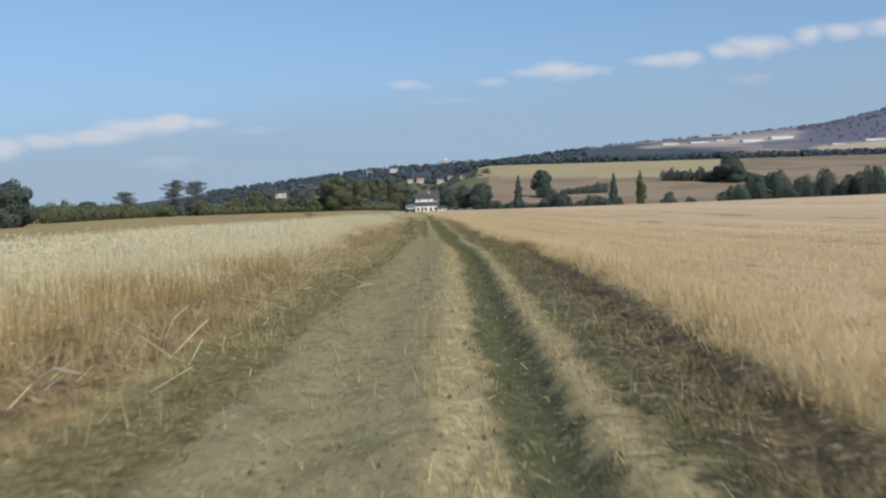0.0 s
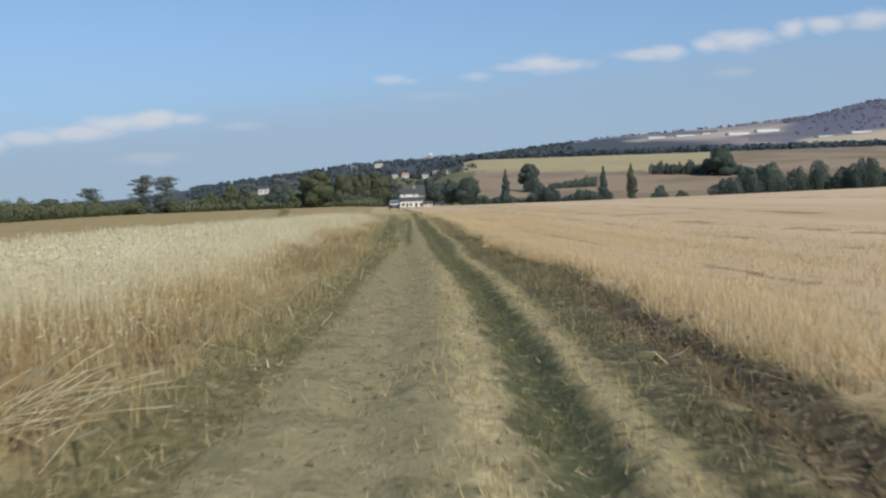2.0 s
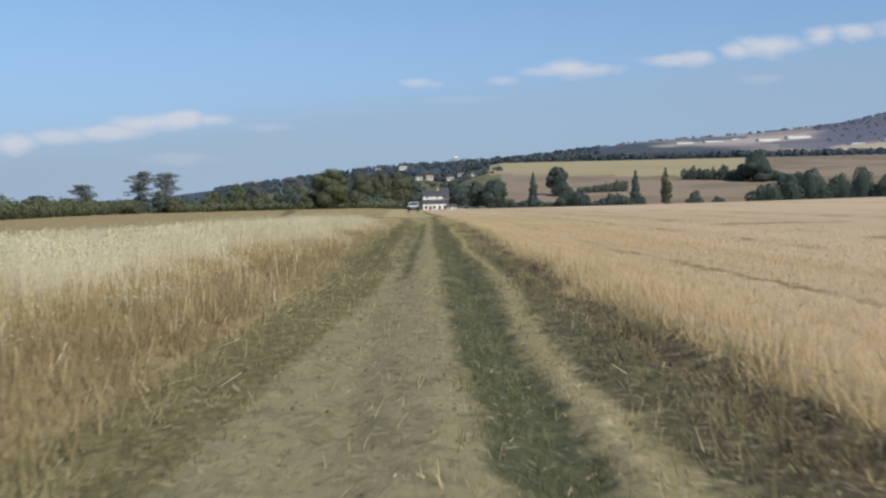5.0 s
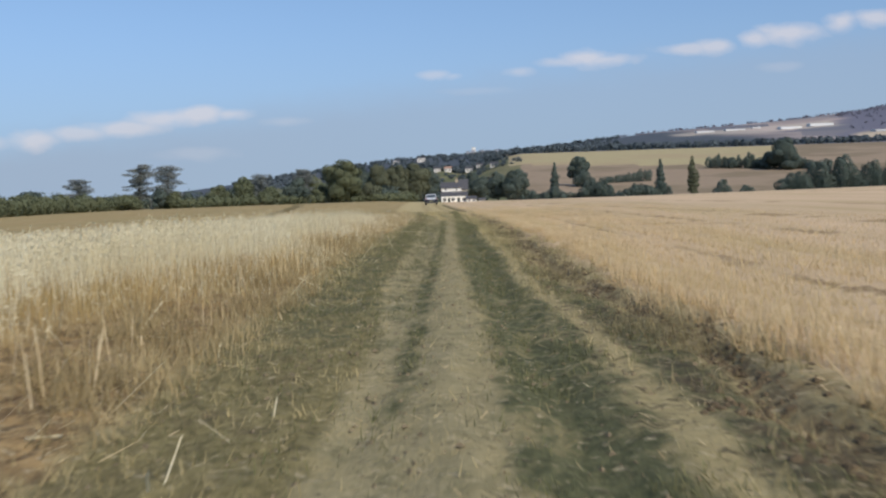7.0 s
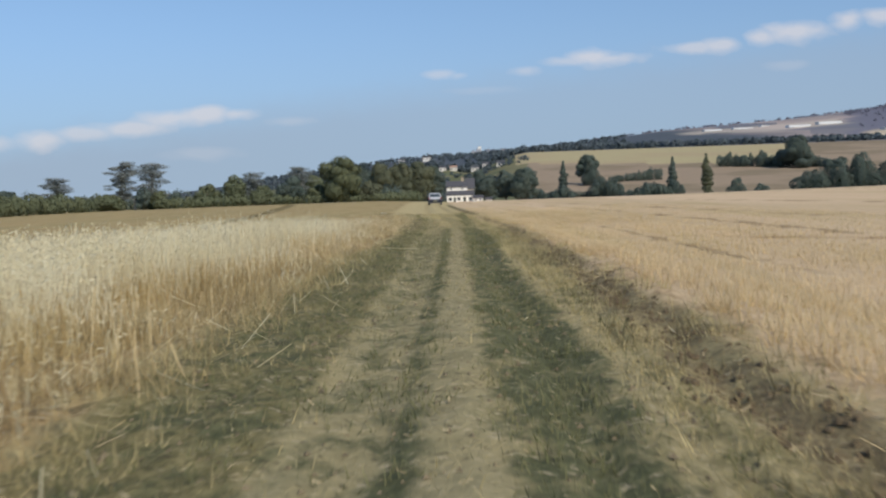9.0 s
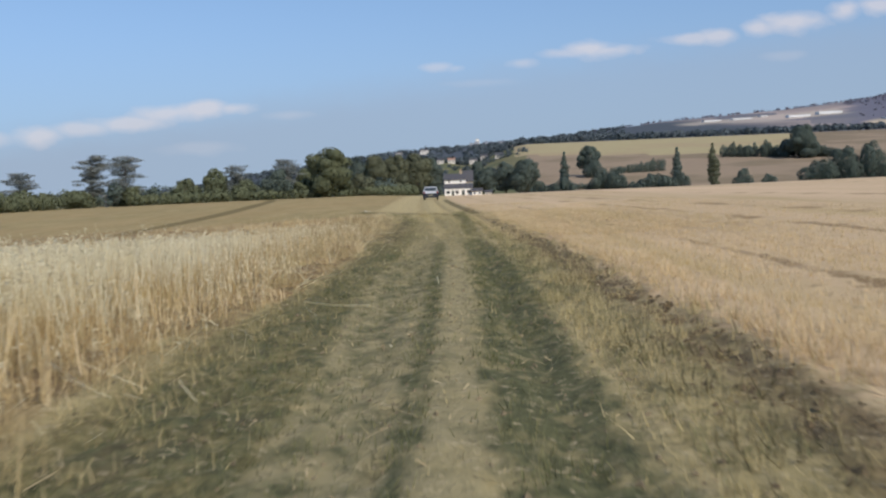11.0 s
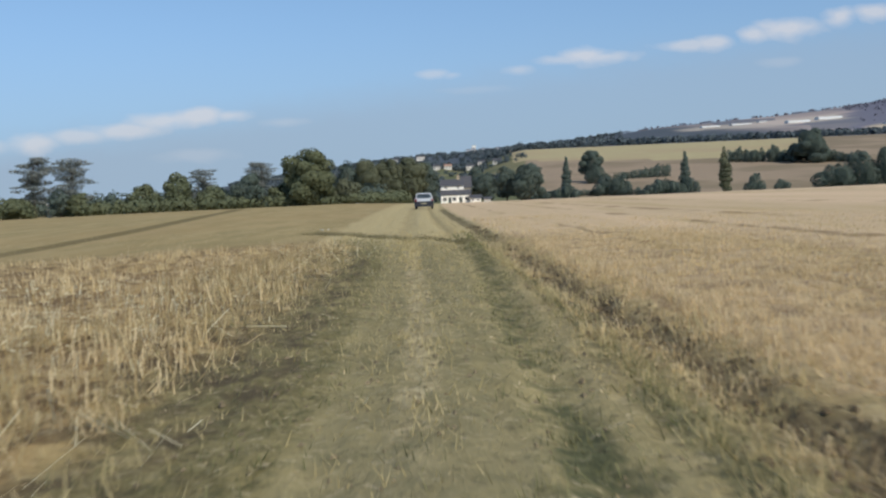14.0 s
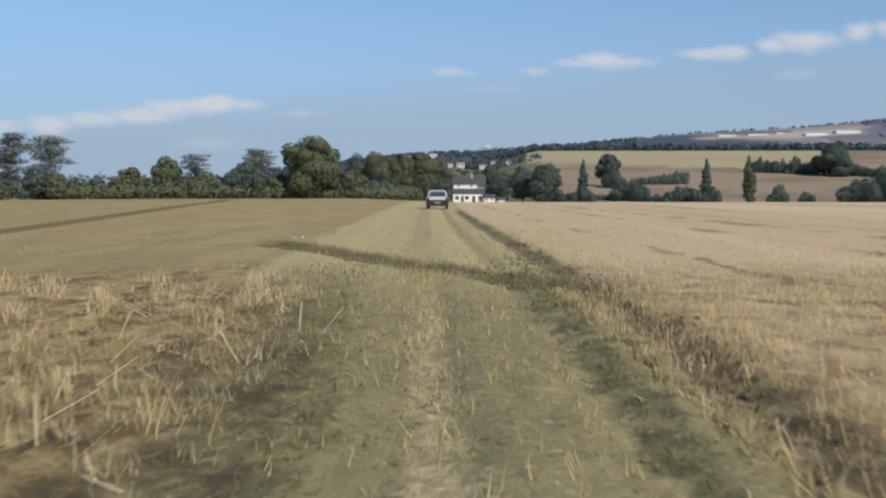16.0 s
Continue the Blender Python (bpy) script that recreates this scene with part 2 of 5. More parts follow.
def ground_material():
    """Field, track and far land on one sheet; the first UV holds the metres from the track's middle and along it."""
    m = Nodes("field_ground", 0.95, 0.1)
    uv = m.n.new("ShaderNodeUVMap")
    uv.uv_map = "track"
    s = m.n.new("ShaderNodeSeparateXYZ")
    m.l.new(uv.outputs[0], s.inputs[0])
    lat0, along = s.outputs[0], s.outputs[1]
    wob = m.math("SUBTRACT", m.noise(1.3, 4, (1, .35, 1)), 0.5)
    lat = m.math("ADD", lat0, m.math("ADD", m.math("MULTIPLY", wob, 1.0), m.math("MULTIPLY", m.math("SUBTRACT", m.noise(5, 5), .5), .7)))
    fine, mid, big = m.noise(9, 6), m.noise(1.6, 4), m.noise(0.08, 4)
    rows = m.noise(0.55, 4, (1.0, 0.05, 1.0))
    wide = m.noise(0.12, 3, (1.0, 0.06, 1.0))
    straw = m.mix(fine, (.45, .33, .20), (.61, .465, .30))
    straw = m.mix(m.math("MULTIPLY", m.ramp(rows, .5, .66), .7), straw, (.44, .335, .18))
    straw = m.mix(m.math("MULTIPLY", m.ramp(wide, .42, .62), .55), straw, (.68, .505, .345))
    left = m.mix(m.ramp(along, 116, 134), m.mix(fine, (.29, .215, .11), (.47, .365, .195)), m.mix(m.ramp(m.noise(.7, 5, (1, .22, 1), .7), .36, .64), m.mix(fine, (.225, .18, .085), (.33, .265, .13)), m.mix(fine, (.30, .23, .112), (.43, .34, .175))))
    left = m.mix(m.math("MULTIPLY", m.ramp(big, .4, .65), .35), left, (.40, .28, .14))
    bare = m.math("MULTIPLY", m.ramp(m.noise(1.3, 5, (1, .5, 1), .7), .44, .56), m.math("MULTIPLY", m.ramp(along, 62, 84), m.math("SUBTRACT", 1.0, m.ramp(along, 122, 132))))
    left = m.mix(m.math("MULTIPLY", m.ramp(m.noise(.5, 4, (1.0, .06, 1.0)), .48, .66), .45), left, (.30, .225, .105))
    left = m.mix(m.math("MULTIPLY", m.math("MULTIPLY", bare, m.ramp(lat0, -26, -14)), .9), left, m.mix(fine, (.10, .068, .036), (.20, .135, .07)))
    field = m.mix(m.ramp(lat0, -1.0, 1.0), left, straw)
    # what grows or lies where on the track, with ragged borders
    cover = {}
    for layer, names in (("growth", ("green", "olive", "dark")), ("soil", ("pale", "dust", "brown"))):
        at = m.n.new("ShaderNodeAttribute")
        at.attribute_name = layer
        split = m.n.new("ShaderNodeSeparateXYZ")
        m.l.new(at.outputs["Vector"], split.inputs[0])
        for k, name in enumerate(names):
            cover[name] = split.outputs[k]
    broad = m.math("SUBTRACT", m.noise(2.1, 3, (1, .6, 1)), .5)

    def ragged(name, scale, far=.16, stretch=(1, .6, 1)):
        n = m.math("ADD", m.math("MULTIPLY", m.math("SUBTRACT", m.noise(scale, 5, stretch, .65), .5), 1.35), m.math("MULTIPLY", broad, .7))
        return m.ramp(m.math("ADD", cover[name], n), far, 1 - far)

    fleck = m.ramp(m.noise(6.5, 5, (1, .8, 1), .7), .38, .62)
    blot = m.ramp(m.noise(11, 4, (1, .6, 1), .7), .36, .64)
    verge = m.band(lat, -2.7, 2.7, .25)
    dry = m.mix(m.ramp(along, 65, 95), m.mix(fine, (.224, .185, .090), (.403, .336, .179)), m.mix(fine, (.228, .186, .086), (.420, .352, .182)))
    c = m.mix(verge, field, dry)
    brown = m.mix(m.ramp(m.noise(4.5, 5, (1, .6, 1), .7), .38, .62), m.mix(fine, (.085, .055, .030), (.15, .095, .048)), m.mix(fine, (.27, .175, .080), (.43, .30, .145)))
    c = m.mix(ragged("brown", 3.4), c, brown)
    olive = m.mix(blot, m.mix(fine, (.103, .090, .041), (.155, .133, .060)), m.mix(fine, (.184, .156, .071), (.276, .232, .113)))
    c = m.mix(ragged("olive", 3.0), c, olive)
    dust = m.mix(m.ramp(along, 90, 106), m.mix(fine, (.222, .191, .106), (.346, .297, .165)), m.mix(fine, (.186, .158, .082), (.286, .244, .128)))
    dust = m.mix(m.math("MULTIPLY", m.ramp(m.noise(3.0, 5, (1, .7, 1), .7), .48, .62), .7), dust, m.mix(fine, (.137, .127, .068), (.227, .202, .107)))
    c = m.mix(ragged("dust", 2.6, .12), c, dust)
    c = m.mix(ragged("pale", 4.4), c, m.mix(blot, m.mix(fine, (.21, .165, .085), (.422, .339, .186)), m.mix(fine, (.422, .339, .186), (.666, .550, .320))))
    green = m.mix(blot, m.mix(fine, (.050, .055, .028), (.080, .086, .043)), m.mix(fine, (.084, .090, .044), (.145, .143, .072)))
    c = m.mix(ragged("green", 4.2), c, green)
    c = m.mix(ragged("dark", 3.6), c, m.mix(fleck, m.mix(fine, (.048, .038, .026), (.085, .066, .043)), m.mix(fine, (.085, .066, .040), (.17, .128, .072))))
    # pale scraps of straw, and dark specks painted as the shade of small clods
    c = m.mix(m.math("MULTIPLY", m.band(lat, -4.5, 3.0, .3), m.math("MULTIPLY", m.ramp(m.noise(8.5, 3, (1, 2.2, 1)), .61, .68), .75)), c, (.44, .37, .235))
    # pale and dark flecks for broken clods with straw between rut and stubble
    clods = m.math("MULTIPLY", m.band(lat, 1.0, 2.5, .2), m.math("SUBTRACT", .8, m.math("MULTIPLY", m.ramp(along, 56, 70), .45)))
    c = m.mix(m.math("MULTIPLY", clods, m.ramp(m.noise(5.5, 5, (1, 1.5, 1), .7), .55, .62)), c, m.mix(fine, (.20, .165, .085), (.34, .285, .165)))
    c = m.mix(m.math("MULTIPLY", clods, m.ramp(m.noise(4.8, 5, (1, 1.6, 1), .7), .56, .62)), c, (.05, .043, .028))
    # dark specks: shade beside small clods, put into the colour
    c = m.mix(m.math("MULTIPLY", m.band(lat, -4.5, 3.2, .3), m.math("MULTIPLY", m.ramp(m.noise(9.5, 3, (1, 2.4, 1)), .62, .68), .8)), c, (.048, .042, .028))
    # trampled end of the crop on both sides: dark brown patches, rusty litter and pale tufts, row on row
    worn = m.math("MULTIPLY", m.ramp(along, 92, 106), m.math("SUBTRACT", 1.0, m.ramp(along, 125, 131)))
    sides = m.math("ADD", m.band(lat, -26, -2.1, .5), m.math("MULTIPLY", m.math("MULTIPLY", m.band(lat, 1.7, 8.5, 1.6), m.ramp(along, 92, 106)), .8))
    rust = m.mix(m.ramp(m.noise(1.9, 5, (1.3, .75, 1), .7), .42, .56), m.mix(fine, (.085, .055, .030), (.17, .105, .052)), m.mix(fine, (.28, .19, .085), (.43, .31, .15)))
    rust = m.mix(m.math("MULTIPLY", m.ramp(m.noise(2.7, 5, (1.2, .8, 1), .7), .52, .62), .8), rust, m.mix(fine, (.42, .32, .17), (.58, .46, .26)))
    c = m.mix(m.math("MULTIPLY", m.math("MULTIPLY", sides, worn), m.math("ADD", .55, m.math("MULTIPLY", m.ramp(m.noise(.8, 3), .4, .6), .35))), c, rust)
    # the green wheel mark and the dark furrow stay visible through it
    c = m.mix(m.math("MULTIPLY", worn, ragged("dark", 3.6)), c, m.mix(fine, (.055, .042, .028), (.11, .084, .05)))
    # the track grows over with short straw past the crossing strip
    c = m.mix(m.math("MULTIPLY", m.ramp(along, 121, 131), m.math("MULTIPLY", m.band(lat, -3.4, 2.7, .25), .75)), c, m.mix(fine, (.36, .29, .15), (.55, .45, .25)))
    c = m.mix(m.math("MULTIPLY", m.ramp(along, 122, 135), m.math("MULTIPLY", m.band(m.math("ABSOLUTE", lat), .55, .95, .15), .4)), c, (.27, .21, .10))
    # the stubble's edge furrow runs on past the crossing
    c = m.mix(m.math("MULTIPLY", m.band(m.math("ADD", lat0, m.math("MULTIPLY", wob, .5)), 2.1, 2.6, .14), m.math("MULTIPLY", m.band(along, 126, 188, 8), .8)), c, m.mix(fine, (.085, .07, .04), (.16, .13, .07)))
    g = m.n.new("ShaderNodeNewGeometry")
    p = m.n.new("ShaderNodeSeparateXYZ")
    m.l.new(g.outputs["Position"], p.inputs[0])
    px, py = p.outputs[0], p.outputs[1]
    # weedy furrow that crosses the track, and a dark furrow in the field beyond
    cross = m.math("ADD", m.math("SUBTRACT", py, 123.7), m.math("MULTIPLY", px, 1.83))
    cross = m.math("ABSOLUTE", m.math("ADD", cross, m.math("MULTIPLY", wob, 1.6)))
    cross = m.math("MULTIPLY", m.math("SUBTRACT", 1.0, m.ramp(cross, .8, 2.0)), m.band(px, -7.9, -.6, .8))
    c = m.mix(m.math("MULTIPLY", cross, .85), c, m.mix(fleck, (.065, .06, .032), (.15, .132, .066)))
    bend = m.math("SUBTRACT", py, 110.0)
    furrow = m.math("ABSOLUTE", m.math("ADD", m.math("ADD", px, 17.7), m.math("MULTIPLY", m.math("MULTIPLY", bend, bend), .0009)))
    furrow = m.math("MULTIPLY", m.math("SUBTRACT", 1.0, m.ramp(furrow, .35, 1.15)), m.band(py, 126, 228, 14))
    c = m.mix(m.math("MULTIPLY", furrow, .85), c, m.mix(fine, (.10, .075, .035), (.20, .16, .07)))
    # a worn line across the stubble
    over = m.math("ABSOLUTE", m.math("ADD", m.math("SUBTRACT", py, 95.0), m.math("MULTIPLY", px, 1.5)))
    over = m.math("ABSOLUTE", m.math("ADD", over, m.math("MULTIPLY", m.math("SUBTRACT", m.noise(.25, 3), .5), 5.0)))
    over = m.math("MULTIPLY", m.math("SUBTRACT", 1.0, m.ramp(over, .3, 1.3)), m.band(px, 4.5, 16, 1.5))
    c = m.mix(m.math("MULTIPLY", over, m.math("MULTIPLY", m.ramp(m.noise(.35, 2), .42, .55), .8)), c, (.20, .115, .06))
    # broken wheel lines in the stubble on the right
    for at, half, power in ((5.3, .22, .8), (9.5, .35, .75), (12.5, .5, .7), (18.5, .6, .65), (33, .9, .7), (36, .9, .6)):
        d = m.math("ABSOLUTE", m.math("SUBTRACT", lat, at))
        f = m.math("MULTIPLY", m.math("SUBTRACT", 1.0, m.ramp(d, half * .5, half)), m.ramp(m.noise(.1 + .013 * at, 2), .45, .6))
        c = m.mix(m.math("MULTIPLY", f, power), c, (.20, .135, .07))
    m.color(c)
    m.bump(m.math("ADD", m.noise(22, 5), mid), 0.55, 0.05)
    return m.mat


def land(name, a, b, patch, scale=0.02, dots=0.0):
    m = Nodes(name, 0.95, 0.1)
    c = m.mix(m.noise(scale * 12, 5), a, b)
    c = m.mix(m.math("MULTIPLY", m.ramp(m.noise(scale, 4), .45, .6), .8), c, patch)
    m.color(c)
    m.bump(m.noise(scale * 30, 3), 0.6, 0.5)
    return m.mat


def hills_material():
    """Far slopes: stubble, pasture and wood, tinted for distance haze; x over y tells one side of the land from the
    other.
    """
    m = Nodes("far_hills_hazed", 0.95, 0.1)
    g = m.n.new("ShaderNodeNewGeometry")
    p = m.n.new("ShaderNodeSeparateXYZ")
    m.l.new(g.outputs["Position"], p.inputs[0])
    rough = m.math("SUBTRACT", m.noise(.006, 5), .5)
    side = m.math("ADD", m.math("DIVIDE", p.outputs[0], p.outputs[1]), m.math("MULTIPLY", rough, .06))
    far = m.math("ADD", p.outputs[1], m.math("MULTIPLY", rough, 260.0))
    v = m.n.new("ShaderNodeTexVoronoi")
    v.inputs["Scale"].default_value = 0.008
    m.l.new(m.where((1, .4, 0)), v.inputs["Vector"])
    s = m.n.new("ShaderNodeSeparateXYZ")
    m.l.new(v.outputs["Color"], s.inputs[0])
    # haze of the distance is mixed into the wood and slope colours
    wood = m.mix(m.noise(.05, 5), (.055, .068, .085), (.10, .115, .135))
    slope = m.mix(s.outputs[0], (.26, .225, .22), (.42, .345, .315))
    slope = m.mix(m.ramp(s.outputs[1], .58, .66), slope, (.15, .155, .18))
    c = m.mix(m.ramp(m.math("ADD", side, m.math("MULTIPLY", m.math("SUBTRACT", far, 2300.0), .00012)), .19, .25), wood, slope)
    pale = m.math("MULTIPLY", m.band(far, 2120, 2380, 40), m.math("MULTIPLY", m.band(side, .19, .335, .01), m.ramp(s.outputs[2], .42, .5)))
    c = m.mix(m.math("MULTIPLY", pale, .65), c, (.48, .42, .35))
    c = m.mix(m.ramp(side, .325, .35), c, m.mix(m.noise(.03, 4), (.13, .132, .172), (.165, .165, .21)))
    low = m.math("MULTIPLY", m.band(far, 1560, 1860, 40), m.ramp(side, .345, .365))
    c = m.mix(m.math("MULTIPLY", low, .9), c, m.mix(m.noise(.02, 4), (.42, .34, .25), (.58, .49, .35)))
    m.color(c)
    return m.mat


GROUND = ground_material()
PALE_FIELD = land("pale_stubble_hillside", (.33, .28, .16), (.42, .36, .21), (.36, .285, .175), .01)
BROWN_FIELD = land("brown_hillside", (.25, .19, .135), (.33, .255, .18), (.20, .16, .105), .015)
VALLEY = land("valley_pasture", (.09, .105, .055), (.15, .155, .08), (.20, .18, .10), .02)
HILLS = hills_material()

# ---- ground ----
PROFILE = [(-1500, -2.5), (-60, -1.5), (-20, -1.36), (0, -1.36), (20, -1.42), (28, -1.6), (37, -1.79), (45, -1.87), (57, -2.02), (74, -2.06), (82, -2.12),
           (92, -2.19), (100, -2.25), (110, -2.3), (130, -2.42), (160, -2.62), (214, -3.0), (260, -3.45), (330, -4.6), (445, -6.3), (520, -7.6)]
PY, PZ = np.array([p[0] for p in PROFILE], float), np.array([p[1] for p in PROFILE], float)
MID = [(-1500, -.05), (10, -.05), (17, 0), (31, .2), (40, 0), (48, -.25), (52, -.35), (66, -.63), (81, -1.02), (95, -1.3), (113, -1.75), (130, -2.75),
       (145, -3.6), (160, -4.4), (188, -5.7), (226, -7.2), (300, -8.5), (445, -10), (4600, -10)]
MX, MC = np.array([p[0] for p in MID], float), np.array([p[1] for p in MID], float)
SKYLINE_A = np.array([-1.2, -.29, -.19, -.05, .0, .05, .17, .28, .36, .42, .6, 1.2])
SKYLINE_E = np.array([.001, .001, .0115, .0262, .0272, .0275, .0415, .0475, .0545, .067, .074, .06])
RIGHT_Y = np.array([440, 540, 620, 700, 850, 1000, 1150, 1400, 1800])
RIGHT_Z = np.array([0, -1.5, 5, 11, 23, 34, 40, 42, 50])
SMOOTH = np.array([1, 3, 6, 8, 6, 3, 1]) / 28.0


def smooth(t):
    t = np.clip(t, 0, 1)
    return t * t * (3 - 2 * t)


def middle(y):
    """Where the track's middle runs."""
    return sum(w * np.interp(np.asarray(y, float) + d, MX, MC) for w, d in zip(SMOOTH, (-12, -8, -4, 0, 4, 8, 12)))


def narrowing(y):
    """By how much the right-hand verge is narrower than at its widest."""
    return np.interp(y, (50, 64, 98, 113), (0, .35, .35, .6))


def place(u, y):
    """From metres across the track to x."""
    return u + middle(y) - narrowing(y) * smooth(u - 1)


def across_track(x, y):
    d = x - middle(y)
    u = d
    for _ in range(3):
        u = d + narrowing(y) * smooth(u - 1)
    return u


def height(x, y):
    """The ground's height, without ruts."""
    x, y = np.asarray(x, float), np.asarray(y, float)
    z = sum(w * np.interp(y + d, PY, PZ) for w, d in zip(SMOOTH, (-9, -6, -3, 0, 3, 6, 9)))
    z = z + 0.020 * np.clip(x, -120, 110) * (1 - smooth((y - 110) / 170)) * smooth((np.abs(x) - 3) / 12)
    # the field swells towards the hedgerow
    z = z + .65 * smooth((-x - 4) / 16) * smooth((y - 115) / 75) * (1 - smooth((y - 258) / 40))
    a = x / np.maximum(y, 60)
    right = smooth((a + .02) / .07)
    rise = np.interp(y, RIGHT_Y, RIGHT_Z)
    z = z + np.where(y > 440, rise * (.45 * smooth((a + .27) / .2) + .55 * right), 0)
    z = z + 6.0 * np.exp(-((x + 25) / 14) ** 2 - ((y - 1060) / 120) ** 2)
    far = np.interp(a, SKYLINE_A, SKYLINE_E) * 3200
    s = smooth((y - 1300) / 1900)
    z = np.where(y > 1300, z * (1 - s) + far * s, z)
    return z


def dark_middle(y):
    """Where the bare furrow beside the stubble runs."""
    return .5 * (np.interp(y, RUN, DARK_IN) + np.interp(y, RUN, DARK_OUT)) + .07 * np.sin(y * .9) + .07 * np.sin(y * 2.3)


def wrinkle(x, y):
    """Ruts and clods of the track, small folds of the fields."""
    u = across_track(x, y)
    z = -(.07 + .06 * (1 - smooth((y - 20) / 20))) * np.exp(-((u - .66) / .2) ** 2) - .035 * np.exp(-((u + .7) / .3) ** 2) + .03 * np.exp(-((u + .1) / .25) ** 2)
    z = z - .07 * np.exp(-((u - dark_middle(y)) / .17) ** 2)
    z = z + .05 * smooth((np.abs(u) - 2.0) / .6)
    z = z - .14 * np.exp(-((y - 123.7 + 1.83 * x) / 1.0) ** 2) * smooth((x + 11.4) / 3) * smooth((.2 - x) / 1.5)
    return z * (1 - smooth((y - 210) / 60)) * smooth((y + 15) / 10)


# how the strips of the track run: metres along it, and their borders in metres across
RUN = (3, 16, 28, 36, 44, 51, 58, 64, 69, 82, 89, 96, 104, 111, 117, 124)
VERGE_OUT = (-2.2, -2.2, -2.4, -2.4, -2.1, -2.0, -2.3, -2.25, -2.35, -2.3, -2.0, -1.85, -2.3, -2.65, -2.65, -2.8)
VERGE_IN = (-1.4, -1.4, -1.35, -1.5, -1.15, -.85, -.8, -1.1, -1.05, -1.0, -1.22, -1.0, -.9, -1.05, -1.05, -1.5)
RUT_IN = (.35, .35, .35, .25, .2, .2, .24, .15, .15, .2, .33, .28, .4, .4, .6, .7)
RUT_OUT = (.88, .88, .9, .9, .8, 1.1, 1.25, .95, 1.1, 1.02, 1.16, 1.1, .82, .9, 1.1, 1.3)
DARK_IN = (1.5, 1.55, 1.8, 1.8, 1.75, 1.7, 2.1, 1.95, 1.85, 2.2, 2.1, 2.1, 2.05, 1.85, 1.9, 2.2)
DARK_OUT = (2.4, 2.45, 2.45, 2.6, 2.3, 2.25, 2.65, 2.48, 2.55, 2.8, 2.75, 2.7, 2.55, 2.4, 2.5, 2.6)


def strips(u, y):
    """How much green, olive verge, dark soil, pale straw, dust and brown soil there is at u across and y along, 0 to 1 each."""
    def at(v):
        return np.interp(y, RUN, v)

    def belt(lo, hi, s=.19):
        return smooth((u - lo + s) / (2 * s)) * (1 - smooth((u - hi + s) / (2 * s)))

    def stretch(lo, hi, s):
        return smooth((y - lo) / s + .5) * (1 - smooth((y - hi) / s + .5))

    out, inner, rut0, rut1, dark0, dark1 = (at(v) for v in (VERGE_OUT, VERGE_IN, RUT_IN, RUT_OUT, DARK_IN, DARK_OUT))
    early, late, end = stretch(-40, 40, 10), stretch(48, 102, 8), stretch(102, 200, 6)
    line = np.interp(y, (50, 64, 86, 96, 104, 111, 117), (-.5, -.42, -.22, -.28, -.3, -.44, -.55))
    green = belt(rut0, rut1) * (.95 - .18 * late - .42 * end)
    green = np.maximum(green, belt(rut1 + .30, dark0 + .15) * (.28 + .50 * stretch(-40, 63, 8)))
    green = np.maximum(green, belt(line - .12, line + .12, .11) * .70 * stretch(54, 101, 8))
    green = np.maximum(green, belt(out + .1, inner + .05) * (.22 - .10 * stretch(44, 57, 5) + .28 * stretch(58, 98, 6) - .02 * end))
    green = np.maximum(green, belt(inner, line - .1) * .40 * stretch(57, 98, 8))
    green = np.maximum(green, belt(1.1, 1.8) * .58 * stretch(86, 105, 6))
    olive = belt(out - .1, inner, .16) * (.85 - .1 * end)
    olive = np.maximum(olive, belt(rut1 + .1, dark0 + .1) * .5 * stretch(63, 122, 8))
    olive = np.maximum(olive, belt(inner - .3, rut0) * .45 * end)
    dark = belt(dark0, dark1, .16) * (.62 + .16 * early - .10 * late - .12 * end)
    dark = np.maximum(dark, belt(rut1 + .3, dark1) * .46 * stretch(-40, 63, 8))
    dark = np.maximum(dark, belt(out - .5, inner - .3, .2) * (.38 * end + .14 * early + .22 * late))
    dark = np.maximum(dark, belt(-4.0, -2.3, .3) * .34 * stretch(-40, 24, 8))
    pale = np.maximum(belt(-.08, .34) * .6 * stretch(-40, 38, 6), belt(rut1 + .06, rut1 + .24, .12) * (.68 * stretch(-40, 43, 6) + .45 * stretch(64, 120, 6)))
    pale = np.maximum(pale, belt(line - .18, line + .18, .14) * .62 * end)
    pale = np.maximum(pale, belt(rut1 + .2, dark0) * .32 * stretch(66, 120, 8))
    dust = belt(inner - .05, rut0 + .05, .16) * (.9 - .18 * late - .34 * end)
    brown = belt(out - 2.4 - 5 * end, out - .1, .25) * (.30 + .34 * stretch(-40, 30, 8) + .38 * stretch(38, 68, 8) + .42 * stretch(86, 124, 8)) + belt(dark0 - .2, dark1 + .5, .2) * .35
    fade = 1 - smooth((y - 126) / 8)
    return [np.clip(v, 0, 1) * fade for v in (green, olive, dark, pale, dust, np.clip(brown, 0, 1))]


def lines(*spans):
    out = []
    for lo, hi, step in spans:
        out += list(np.arange(lo, hi - 1e-6, step))
    return np.array(sorted(set(np.round(out, 4))))


